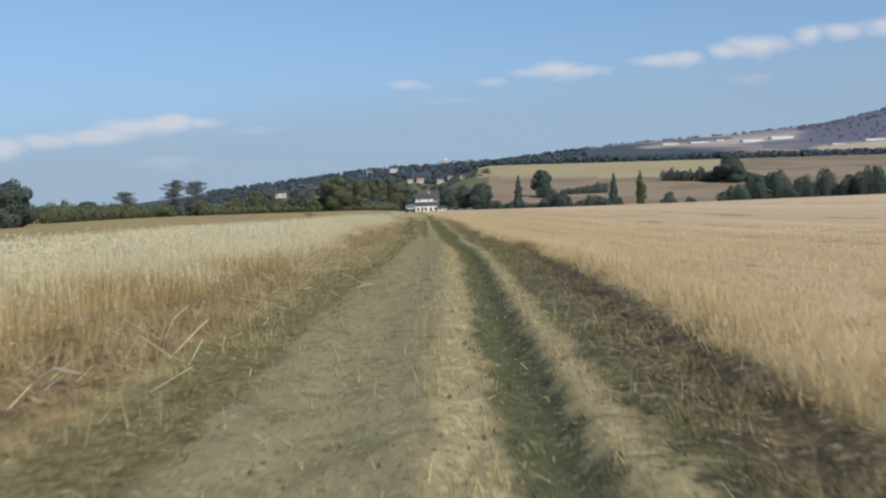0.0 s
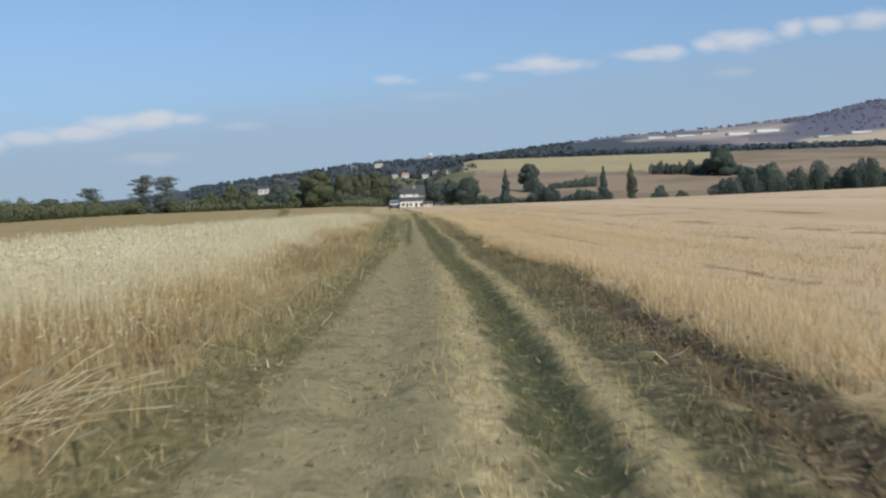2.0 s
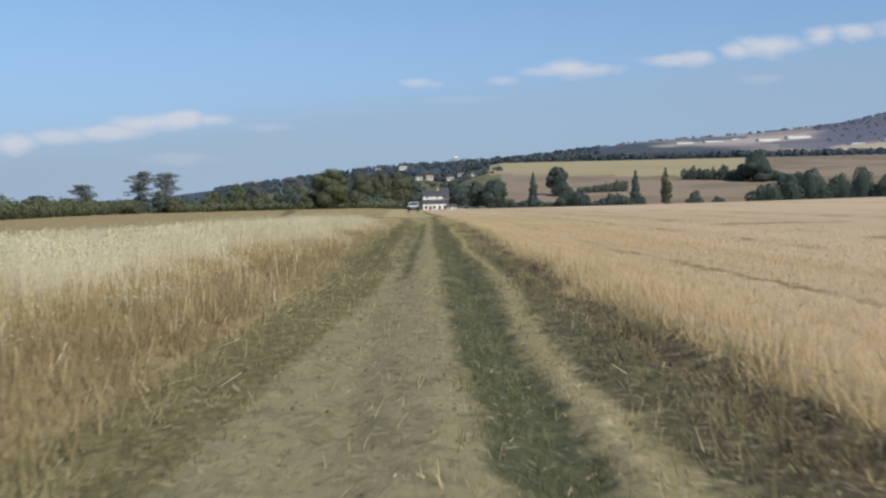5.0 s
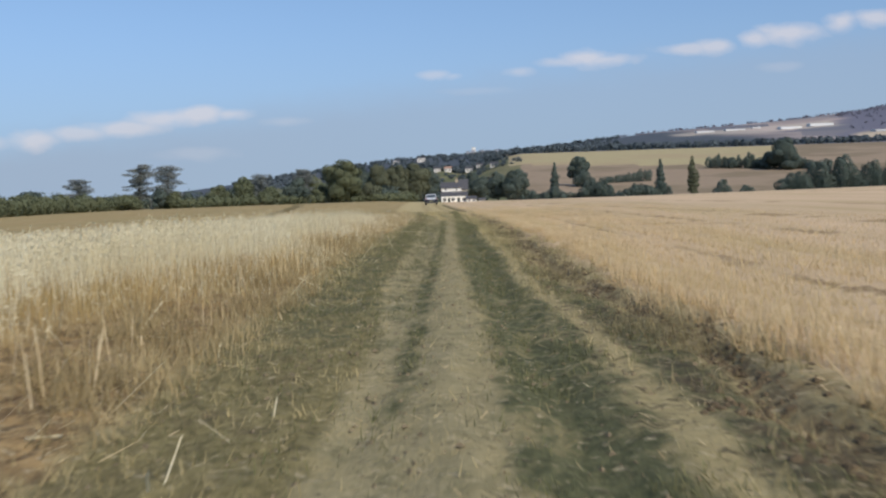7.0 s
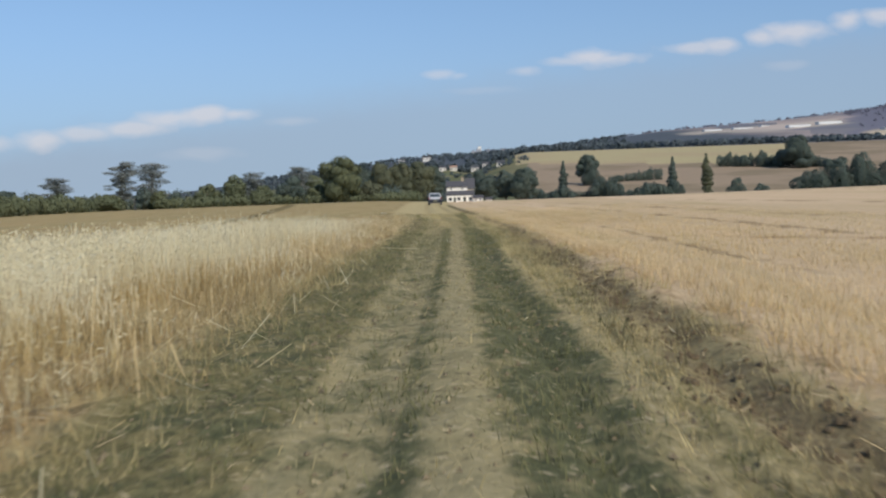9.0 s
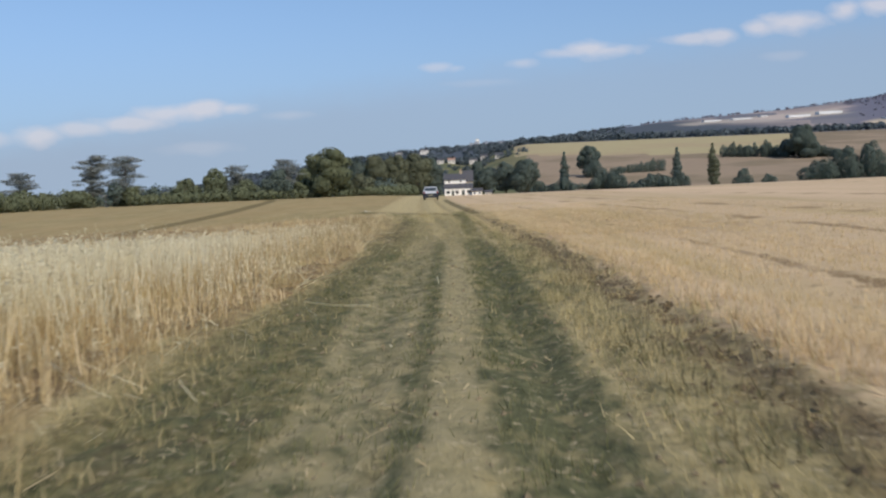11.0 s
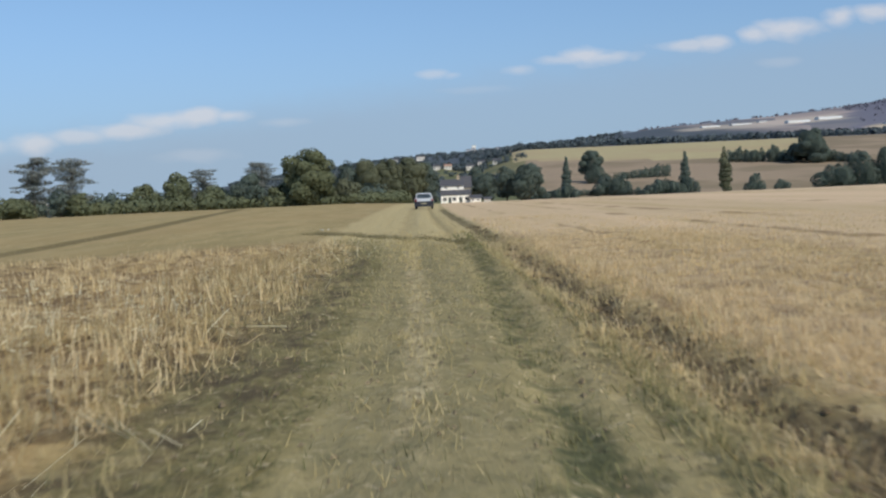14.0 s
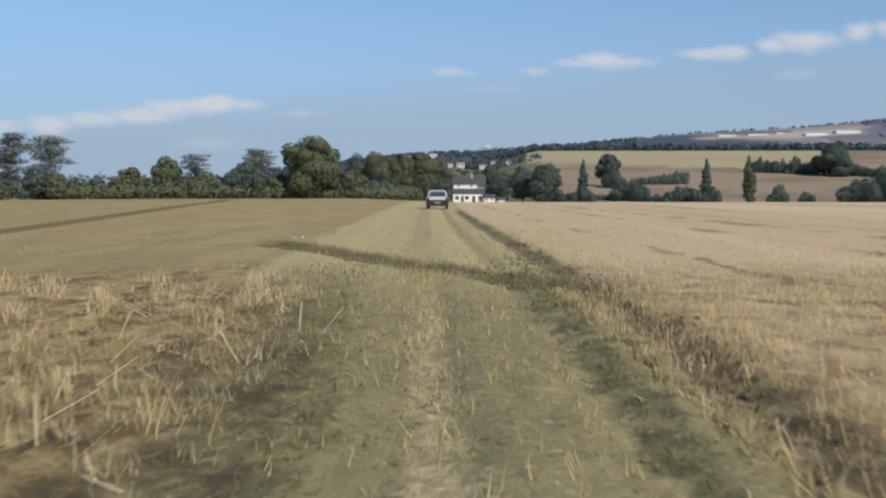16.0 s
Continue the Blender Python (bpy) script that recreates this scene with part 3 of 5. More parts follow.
def build_ground():
    gx = lines((-4200, -1000, 100), (-1000, -300, 25), (-300, -60, 8), (-60, -12, 2), (-12, -4.4, .4), (-4.4, 3.4, .1), (3.4, 12, .4), (12, 60, 2),
               (60, 300, 8), (300, 1000, 25), (1000, 4300, 100))
    gy = lines((-1500, -100, 100), (-100, 0, 8), (0, 140, .3), (140, 230, 1.5), (230, 600, 8), (600, 1500, 20), (1500, 4700, 60))
    xx, yy = np.meshgrid(gx, gy)
    # near the track the lines follow it
    xs = xx + (middle(yy) - narrowing(yy) * smooth(xx - 1)) * (1 - smooth((np.abs(xx) - 14) / 40)) * (yy < 460)
    rng = np.random.default_rng(3)
    zz = height(xs, yy) + wrinkle(xs, yy)
    zz += rng.normal(0, .016, zz.shape) * ((np.abs(xx) < 12) & (yy > 0) & (yy < 170))
    ny, nx = xx.shape
    verts = np.stack([xs, yy, zz], -1).reshape(-1, 3)
    i = np.arange(ny * nx).reshape(ny, nx)
    quads = np.stack([i[:-1, :-1], i[:-1, 1:], i[1:, 1:], i[1:, :-1]], -1).reshape(-1, 4)
    me = bpy.data.meshes.new("ground")
    me.vertices.add(len(verts)), me.loops.add(quads.size), me.polygons.add(len(quads))
    me.vertices.foreach_set("co", verts.ravel())
    me.loops.foreach_set("vertex_index", quads.ravel().astype(np.int32))
    me.polygons.foreach_set("loop_start", np.arange(0, quads.size, 4, dtype=np.int32))
    uv = me.uv_layers.new(name="track")
    lat = (xs - middle(yy) + narrowing(yy) * smooth(xx - 1)).ravel()
    uv.data.foreach_set("uv", np.stack([lat[quads.ravel()], yy.ravel()[quads.ravel()]], -1).ravel())
    shares = strips(lat, yy.ravel())
    for k, layer in enumerate(("growth", "soil")):
        near = me.attributes.new(layer, "FLOAT_VECTOR", "POINT")
        near.data.foreach_set("vector", np.stack(shares[3 * k:3 * k + 3], -1).astype(np.float32).ravel())
    mid = verts[quads].mean(1)
    cx, cy = mid[:, 0], mid[:, 1]
    a = cx / np.maximum(cy, 60)
    slot = np.zeros(len(quads), np.int32)
    slot[cy > 470] = 3
    slot[(cy > 545) & (a > .045)] = 2
    slot[(cy > 790 - 420 * (a - .15)) & (a > .035)] = 1
    slot[(cy > 640) & (a > .275)] = 2
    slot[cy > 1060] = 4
    slot[(cy > 1060) & (cy < 1700) & (a < .035)] = 3
    me.polygons.foreach_set("material_index", slot)
    me.update()
    me.shade_smooth()
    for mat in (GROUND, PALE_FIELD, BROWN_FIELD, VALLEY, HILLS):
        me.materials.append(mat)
    tagged(new("ground", me), "dry harvested field with a rutted farm track", "ground", kind="structure")


build_ground()

# ---- helpers for things ----


def part(name, bm, material, parent=None, label=""):
    me = bpy.data.meshes.new(name)
    bm.to_mesh(me)
    bm.free()
    me.materials.append(material)
    ob = new(name, me)
    ob.parent = parent
    return tagged(ob, label)


def flakes(name, tris, material, parent=None):
    """One mesh out of an array of loose polygons, n x corners x 3."""
    n, k, _ = tris.shape
    me = bpy.data.meshes.new(name)
    me.vertices.add(n * k), me.loops.add(n * k), me.polygons.add(n)
    me.vertices.foreach_set("co", np.ascontiguousarray(tris, dtype=np.float32).ravel())
    me.loops.foreach_set("vertex_index", np.arange(n * k, dtype=np.int32))
    me.polygons.foreach_set("loop_start", np.arange(0, n * k, k, dtype=np.int32))
    me.update()
    if k == 4:
        me.attributes.new("tip", "FLOAT", "POINT").data.foreach_set("value", np.tile(np.array((0, 0, 1, 1), dtype=np.float32), n))
    me.validate()
    me.materials.append(material)
    ob = new(name, me)
    ob.parent = parent
    return ob


def leaves(rng, blobs, per_area, size):
    """Leaf clumps round ellipsoids (cx, cy, cz, rx, ry, rz), most of them near the skin."""
    out = []
    for cx, cy, cz, rx, ry, rz in blobs:
        n = int(per_area * (rx * rz + ry * rz + rx * ry))
        d = rng.normal(size=(n, 3))
        d /= np.linalg.norm(d, axis=1)[:, None]
        lump = 1 + .13 * np.sin(d @ rng.normal(0, 2.5, 3) + rng.uniform(0, 6)) + .07 * np.sin(d @ rng.normal(0, 6, 3))
        r = rng.uniform(.55, 1, n) ** .3 * lump
        p = d * r[:, None] * (rx, ry, rz) + (cx, cy, cz)
        skin = d / (rx, ry, rz)
        skin = skin / np.linalg.norm(skin, axis=1)[:, None] + rng.normal(0, .24, (n, 3))
        a = np.cross(skin, rng.normal(size=(n, 3)))
        a /= np.linalg.norm(a, axis=1)[:, None]
        b = np.cross(skin, a)
        b /= np.linalg.norm(b, axis=1)[:, None]
        s = (size * rng.uniform(.5, 1.3, n))[:, None]
        out.append(np.stack([p - a * s, p + b * s * .7, p + a * s, p - b * s * .7], 1))
    return np.concatenate(out)


def limb(bm, p, q, r0, r1, sides=6):
    p, q = Vector(p), Vector(q)
    turn = (q - p).to_track_quat("Z", "Y").to_matrix()
    rings = []
    for c, r in ((p, r0), (q, r1)):
        rings.append([bm.verts.new(c + turn @ Vector((r * math.cos(2 * math.pi * k / sides), r * math.sin(2 * math.pi * k / sides), 0))) for k in range(sides)])
    for k in range(sides):
        bm.faces.new((rings[0][k], rings[0][(k + 1) % sides], rings[1][(k + 1) % sides], rings[1][k]))


def ground_at(x, y):
    return float(height(x, y))


def tree(x, y, top, width, seed, mat=LEAF, form="round", dens=85, leaf=.2, label="", low=.12, name="tree"):
    """A tree whose crown ends at the height top: round, poplar, sparse or leaning."""
    rng = np.random.default_rng(seed)
    z0 = ground_at(x, y) - .1
    h = top - z0
    w = width / 2
    thing = tagged(new(name), label, "tree")
    thing.location = (x, y, z0)
    bm = bmesh.new()
    r = max(.07, h * .022)
    lean = .12 * h if form == "leaning" else rng.uniform(-.02, .02) * h
    limb(bm, (0, 0, 0), (lean * .4, 0, h * .45), r, r * .7, 8)
    limb(bm, (lean * .4, 0, h * .45), (lean, 0, h * (.93 if form == "poplar" else .8)), r * .7, r * .25, 8)
    blobs = []
    if form == "poplar":
        for k in range(9):
            f = k / 8
            ww = w * (.55 + .6 * math.sin(math.pi * (f * .8 + .1))) * (1 - .62 * f ** 2.2)
            blobs.append((rng.normal(0, .1) * w, rng.normal(0, .1) * w, h * (.10 + .84 * f), ww, ww, h * .085))
    elif form == "sparse":
        for k in range(54):
            f = (k + .5) / 54
            ang = rng.uniform(0, 6.28)
            reach = w * rng.uniform(.1, .85) * (.75 + .35 * math.sin(3.1 * f))
            c = (lean + math.cos(ang) * reach, math.sin(ang) * reach * .8, h * (.24 + .73 * f))
            if k % 2 == 0:
                limb(bm, (lean * f, 0, h * (.26 + .5 * f)), (c[0] * .9, c[1] * .9, c[2]), r * .3, r * .08, 5)
            blobs.append((*c, w * rng.uniform(.26, .55), w * rng.uniform(.25, .5), h * rng.uniform(.02, .055)))
    else:
        blobs.append((lean * .6, 0, h * (.5 + low / 2), w * .72, w * .72, h * (.44 - low / 2)))
        for k in range(16):
            ang, f = rng.uniform(0, 6.28), rng.uniform(0, 1)
            zc = h * (low + .12 + (.76 - low) * f)
            ring = w * .74 * math.sqrt(max(.12, 1 - (1.75 * f - .75) ** 2)) * rng.uniform(.75, 1.05)
            c = (lean * f + math.cos(ang) * ring, math.sin(ang) * ring, zc)
            s = rng.uniform(.24, .42) * w
            blobs.append((*c, s, s, s * rng.uniform(.65, .95)))
            if k < 7:
                limb(bm, (lean * .4, 0, h * (.2 + .3 * f)), (c[0] * .8, c[1] * .8, c[2]), r * .4, r * .12, 5)
    part("trunk", bm, BARK, thing)
    d = dens * (1.5 if form == "sparse" else 1)
    if form == "sparse":
        leaf *= .5
    flakes("crown", leaves(rng, blobs, d, leaf), mat, thing)
    return thing


def bush(x, y, top, width, seed, mat=LEAF_DARK, dens=22, leaf=.36, label="", name="bush"):
    """A shrub leafy down to the ground."""
    rng = np.random.default_rng(seed)
    z0 = ground_at(x, y) - .1
    h, w = top - z0, width / 2
    thing = tagged(new(name), label, "bush")
    thing.location = (x, y, z0)
    blobs = []
    n = max(4, int(width / h * 4))
    for k in range(n):
        f = (k + .5) / n * 2 - 1
        hh = h * (1 - .55 * f * f) * rng.uniform(.75, 1.0)
        blobs.append((f * w * .85, rng.uniform(-.3, .3) * min(w, h), hh * .48, w / n * 1.9, min(w, h) * .6, hh * .52))
    bm = bmesh.new()
    for k in range(4):
        a = rng.uniform(0, 6.28)
        limb(bm, (.1 * math.cos(a), .1 * math.sin(a), 0), (w * .4 * math.cos(a), .4 * math.sin(a), h * .6), .07, .02, 5)
    part("stems", bm, BARK, thing)
    flakes("crown", leaves(rng, blobs, dens, leaf), mat, thing)
    return thing


def hedge(points, seed, mat, label, thick=1.6, dens=50, leaf=.22, name="hedge"):
    """A run of shrubs along points of x, y, top; each stretch of it is one part."""
    rng = np.random.default_rng(seed)
    thing = tagged(new(name), label, "hedge")
    stretch = []
    for (xa, ya, ta), (xb, yb, tb) in zip(points[:-1], points[1:]):
        run = math.hypot(xb - xa, yb - ya)
        step = thick * .75
        for k in range(max(1, int(run / step))):
            f = (k + rng.uniform(0, 1)) * step / run
            x, y = xa + (xb - xa) * f, ya + (yb - ya) * f
            z0 = ground_at(x, y) - .2
            h = (ta + (tb - ta) * f - z0) * rng.uniform(.72, 1.05)
            stretch.append((x, y + rng.uniform(-.4, .4), z0 + h * .5, thick * rng.uniform(.6, 1.1), thick * .8, h * .52))
            if len(stretch) == 4:
                flakes("shrub", leaves(rng, stretch, dens, leaf), mat, thing)
                stretch = []
    if stretch:
        flakes("shrub", leaves(rng, stretch, dens, leaf), mat, thing)
    return thing


# ---- trees and hedges along the left edge of the field ----
LT = "tree in the hedgerow"
tree(-59.3, 237.5, 5.42, 5.7, 11, LEAF_GREY, "sparse", label="tall thin tree with a sparse tufted crown")
tree(-54.4, 238.4, 4.94, 5.5, 12, LEAF_GREY, "sparse", label="tall thin tree with a sparse tufted crown")
tree(-68.9, 233.7, 3.04, 5.2, 13, LEAF_GREY, "sparse", label="thin tree with flat sparse top in the hedgerow")
tree(-40.5, 252.7, 3.23, 4.4, 14, LEAF_GREY, "sparse", label="thin sparse tree behind the hedgerow")
tree(-32.3, 255.5, 3.99, 4.8, 15, LEAF_GREY, "sparse", label="thin sparse tree behind the hedgerow")
tree(-24.0, 247.0, 5.79, 7.8, 16, LEAF, "round", 110, label="tall full green tree with a rounded dense crown", low=.02)
tree(-54.7, 234.6, 1.14, 3.4, 17, LEAF_DARK, "round", label="dark green " + LT, low=.02)
tree(-52.2, 234.6, 0.38, 3.4, 18, LEAF, "round", label="small green " + LT, low=.02)
tree(-60.3, 233.7, -0.10, 4.3, 19, LEAF, "round", label="small green " + LT, low=.02)
tree(-47.1, 245.1, 1.23, 4.9, 20, LEAF, "round", label="round green " + LT, low=.03)
tree(-42.2, 245.1, 2.56, 4.9, 21, LEAF, "round", label="round green " + LT, low=.03)
tree(-32.9, 247.0, 1.99, 5.7, 22, LEAF_DARK, "round", label="round dark green " + LT, low=.03)
tree(-37.6, 246.0, 0.57, 4.2, 23, LEAF, "round", label="low green " + LT, low=.03)
tree(-19.0, 249.8, 0.85, 4.8, 24, LEAF_OLIVE, "round", label="low olive green " + LT, low=.02)
tree(-28.5, 248.9, 0.47, 4.4, 25, LEAF, "round", label="low green " + LT, low=.02)
tree(-69.3, 172.9, 4.75, 8.5, 26, LEAF_DARK, "round", 100, label="large dark green tree at the field corner", low=.03)
tree(-75.5, 228.0, 1.1, 6.2, 27, LEAF_DARK, "round", label="low dark green " + LT, low=.03)
hedge([(-99.8, 190.0, 0.76), (-71.2, 194.8, 1.04), (-62.7, 232.8, 0.19), (-58.1, 235.6, -0.85)], 30, LEAF, "overgrown green hedgerow ending at a gap")
hedge([(-56.4, 236.5, -0.85), (-54.1, 237.5, -0.57), (-43.7, 243.2, -0.57), (-28.5, 246.0, -0.85), (-16.1, 248.9, -1.14), (-11.4, 270.8, -1.33)], 31, LEAF,
      "overgrown green hedgerow along the field edge")
hedge([(-72, 258, .2), (-50, 264, .5), (-30, 268, .3), (-15, 272, .1)], 33, LEAF_DARK, "dark hedgerow behind the field edge", 2.0, 26, .3)
# ---- taller trees round the farmhouse ----
FT = "broad green tree by the farmhouse"
for k, (x, y, top, w, mat) in enumerate([(-28, 372, 7.4, 10, LEAF_OLIVE), (-22.5, 376, 8.2, 10, LEAF_OLIVE), (-17, 380, 8.0, 10, LEAF_OLIVE), (-12.5, 384, 6.8, 6, LEAF_DARK),
                                         (-36, 402, 7.8, 8, LEAF_DARK), (-43, 405, 6.2, 8, LEAF_DARK), (-51, 400, 5.2, 9, LEAF),
                                         (3.5, 452, 3.6, 9, LEAF_DARK), (9, 396, 4.6, 8, LEAF_DARK), (14.8, 389, 4.4, 10, LEAF_DARK), (1.2, 470, 7, 8, LEAF_DARK), (-16, 470, 7.5, 8, LEAF_DARK)]):
    tree(x, y, top, w, 40 + k, mat, "round", 70, .27, label=("dark " if mat == LEAF_DARK else "") + FT, low=.02)

# ---- poplars, bushes and hedges in the valley on the right ----
PL = "slender upright poplar in the valley"
tree(40.0, 556, 9.2, 4.2, 61, LEAF_DARK, "poplar", 60, .3, label="dark " + PL)
tree(85.5, 530, 8.8, 4.4, 62, LEAF_DARK, "poplar", 60, .3, label="dark " + PL)
tree(89.4, 480, 8.4, 4.6, 63, LEAF_OLIVE, "poplar", 60, .3, label="pale green " + PL)
tree(57.8, 628, 14.6, 12, 64, LEAF_DARK, "leaning", 45, .38, label="leaning spreading tree on the hillside")
tree(191, 702, 23.4, 20, 65, LEAF_DARK, "round", 40, .42, label="large dark oak on the hillside", low=.02)
tree(184, 712, 15, 12, 66, LEAF_DARK, "round", 40, .42, label="dark tree beside the large oak", low=.02)
for k, (x, y, top, w) in enumerate([(38.2, 540, -.6, 11), (59.5, 560, 1.6, 16), (64, 560, 2.9, 8), (72.4, 505, -.9, 20), (82, 505, 0, 7), (110.5, 520, .2, 8), (121, 520, -2.6, 6),
                                    (148, 540, 4, 16), (158, 540, 8.5, 15), (170, 541, 10.6, 16), (183, 542, 7.5, 14), (195, 542, 9.5, 16), (207, 540, 9, 14), (214, 532, 12, 17), (229, 530, 11, 16),
                                    (26.5, 545, -1.5, 12), (61, 620, 7.4, 11), (176, 722, 17, 9), (165, 728, 14.5, 9)]):
    bush(x, y, top, w, 80 + k, LEAF_DARK, 36, .32, label="rounded green bush in the valley hedgerow")
hedge([(20, 560, -4), (50, 562, -4.5), (84, 545, -5)], 101, LEAF_DARK, "dark hedgerow at the foot of the hillside", 2.4, 26, .33)
hedge([(72, 640, 2.5), (101, 646, 6.5)], 102, LEAF_DARK, "short dark hedge on the hillside", 1.6, 26, .33)
hedge([(152, 735, 15), (192, 715, 11.5), (215, 690, 9)], 103, LEAF_DARK, "dark hedge below the large oak", 2.6, 22, .4)

# ---- more materials ----
WHITE_WALL = plain("white_render", (.80, .78, .72), .85, vary=.06, scale=1.5)
CREAM_WALL = plain("cream_render", (.62, .55, .42), .85, vary=.1, scale=1.5)
PALE_WALL = plain("weathered_white_render", (.60, .57, .52), .85, vary=.1, scale=.8)
GREY_WALL = plain("grey_concrete", (.34, .36, .40), .85, vary=.1, scale=.3)
SLATE = plain("slate_roof", (.075, .075, .085), .75, vary=.3, scale=2.5)
RED_TILE = plain("faded_tile_roof", (.32, .20, .15), .85, vary=.25, scale=2.0)
BRICK = plain("chimney_brick", (.40, .33, .25), .9, vary=.3, scale=8)
PANE = plain("window_pane", (.03, .035, .045), .08, vary=.1, spec=.6)
FRAME = plain("painted_frame", (.72, .70, .66), .5, vary=.05)
DOOR = plain("dark_door", (.07, .08, .07), .5, vary=.15)
PAINT = plain("silver_paint", (.54, .57, .60), .3, .25, vary=.03, spec=.5)
DARK_PAINT = plain("dark_blue_plastic", (.025, .028, .04), .4, vary=.1)
RUBBER = plain("tyre_rubber", (.02, .02, .02), .85, vary=.2, scale=20)
ALLOY = plain("alloy_rim", (.45, .46, .48), .35, .8, vary=.05)
CAR_GLASS = plain("car_glass", (.10, .13, .16), .04, vary=.03, spec=.8)
LAMP_RED = plain("tail_lamp_red", (.20, .03, .03), .2, vary=.05, spec=.5)
PLATE = plain("number_plate", (.30, .28, .18), .5, vary=.03)
POST_STONE = plain("weathered_stone", (.46, .42, .33), .9, vary=.25, scale=4)
CLOD = plain("dry_soil", (.17, .135, .085), .95, vary=.4, scale=6)
EARTH = plain("turned_earth", (.105, .078, .046), .95, vary=.5, scale=9)
WOOD_GREY = plain("weathered_wood", (.44, .41, .36), .9, vary=.25, scale=5)
BARN_ROOF = plain("dull_sheet_roof", (.40, .40, .42), .7, vary=.15, scale=.08)
PLASTIC = plain("white_plastic_film", (.80, .80, .78), .45, vary=.06, scale=6)
METAL_PALE = plain("pale_sheet_metal", (.66, .67, .67), .5, vary=.08, scale=.05)


def box(bm, x0, x1, y0, y1, z0, z1, bevel=0.0):
    r = bmesh.ops.create_cube(bm, size=1)
    bmesh.ops.scale(bm, vec=(x1 - x0, y1 - y0, z1 - z0), verts=r["verts"])
    bmesh.ops.translate(bm, vec=((x0 + x1) / 2, (y0 + y1) / 2, (z0 + z1) / 2), verts=r["verts"])
    if bevel:
        edges = list({e for v in r["verts"] for e in v.link_edges})
        bmesh.ops.bevel(bm, geom=edges, offset=bevel, segments=2, affect="EDGES")
    return bm


def prism(bm, outline, x0, x1):
    """An outline of (y, z) carried from x0 to x1."""
    a = [bm.verts.new((x0, y, z)) for y, z in outline]
    b = [bm.verts.new((x1, y, z)) for y, z in outline]
    n = len(outline)
    for k in range(n):
        bm.faces.new((a[k], a[(k + 1) % n], b[(k + 1) % n], b[k]))
    bm.faces.new(a[::-1]), bm.faces.new(b)
    bmesh.ops.recalc_face_normals(bm, faces=bm.faces[:])
    return bm


def slab_roof(bm, x0, x1, ya, za, yb, zb, thick=.14):
    """One sloping roof plane with its thickness."""
    return prism(bm, [(ya, za), (yb, zb), (yb, zb + thick), (ya, za + thick)], x0, x1)


def window(parent, x, z, w, h, y):
    f = part("window", box(bmesh.new(), x - w / 2 - .08, x + w / 2 + .08, y - .05, y + .1, z - .08, z + h + .08), FRAME, parent)
    part("pane", box(bmesh.new(), x - w / 2, x + w / 2, y - .065, y - .045, z, z + h), PANE, f)
    part("glazing_bar", box(bmesh.new(), x - .03, x + .03, y - .085, y - .06, z, z + h), FRAME, f)


def farmhouse():
    h = tagged(new("farmhouse"), "white rendered farmhouse with a slate roof and chimney", "house")
    h.location = (0, 445, -6.5)
    # main block, local z from the ground up
    part("wall", prism(bmesh.new(), [(1, 0), (8, 0), (8, 5.9), (4.5, 7.65), (1, 5.9)], -10.8, -3.4), WHITE_WALL, h)
    part("front_wall", prism(bmesh.new(), [(-1.6, 0), (1, 0), (1, 3.9), (-1.6, 2.75)], -10.8, -1.1), WHITE_WALL, h, "white lean-to front")
    part("lean_to_roof", slab_roof(bmesh.new(), -11.0, -.9, -1.85, 2.72, 1.0, 4.25), SLATE, h, "dark slate lean-to roof")
    r = part("roof", slab_roof(bmesh.new(), -11.05, -3.15, .6, 5.72, 4.5, 7.75), SLATE, h, "dark slate roof")
    part("rear_slope", slab_roof(bmesh.new(), -11.05, -3.15, 8.4, 5.72, 4.5, 7.75), SLATE, r)
    part("wing", prism(bmesh.new(), [(3, 0), (10, 0), (10, 5.4), (3, 5.4)], -3.4, -.9), CREAM_WALL, h, "shaded grey wing")
    part("wing_roof", slab_roof(bmesh.new(), -4.3, -.7, 2.6, 4.9, 6.5, 8.7), SLATE, h, "grey slate wing roof")
    c = part("chimney", box(bmesh.new(), -5.5, -4.7, 4.1, 4.9, 6.9, 9.0, .03), BRICK, h, "brick chimney stack")
    part("pot", box(bmesh.new(), -5.25, -4.95, 4.35, 4.65, 9.0, 9.4, .04), RED_TILE, c)
    for x in (-9.2, -5.2):
        window(h, x, 4.85, .6, .6, 1)
    for x in (-9.6, -6.5, -2.4):
        window(h, x, .9, 1.1, 1.1, -1.6)
    d = part("door", box(bmesh.new(), -8.4, -7.5, -1.66, -1.5, .02, 2.05), DOOR, h, "dark front door")
    part("handle", box(bmesh.new(), -7.65, -7.58, -1.72, -1.66, 1.0, 1.1), ALLOY, d)
    part("door", box(bmesh.new(), -4.9, -3.9, -1.66, -1.5, .02, 2.05), DOOR, h, "dark front door")


def small_house(x, y, w, d, eaves, ridge, wall, roof, label, z=None, cat="house"):
    h = tagged(new("house"), label, cat)
    h.location = (x, y, ground_at(x, y) - .3 if z is None else z)
    part("wall", prism(bmesh.new(), [(0, 0), (d, 0), (d, eaves), (d / 2, ridge - .1), (0, eaves)], -w / 2, w / 2), wall, h)
    part("roof", slab_roof(bmesh.new(), -w / 2 - .3, w / 2 + .3, -.3, eaves - .15, d / 2, ridge), roof, h)
    part("roof", slab_roof(bmesh.new(), -w / 2 - .3, w / 2 + .3, d + .3, eaves - .15, d / 2, ridge), roof, h)
    n = max(2, int(w / 3.2))
    if n < 9:
        for k in range(n):
            window(h, -w / 2 + (k + .5) * w / n, eaves * .45, min(1.2, w / n * .4), eaves * .3, 0)
    return h


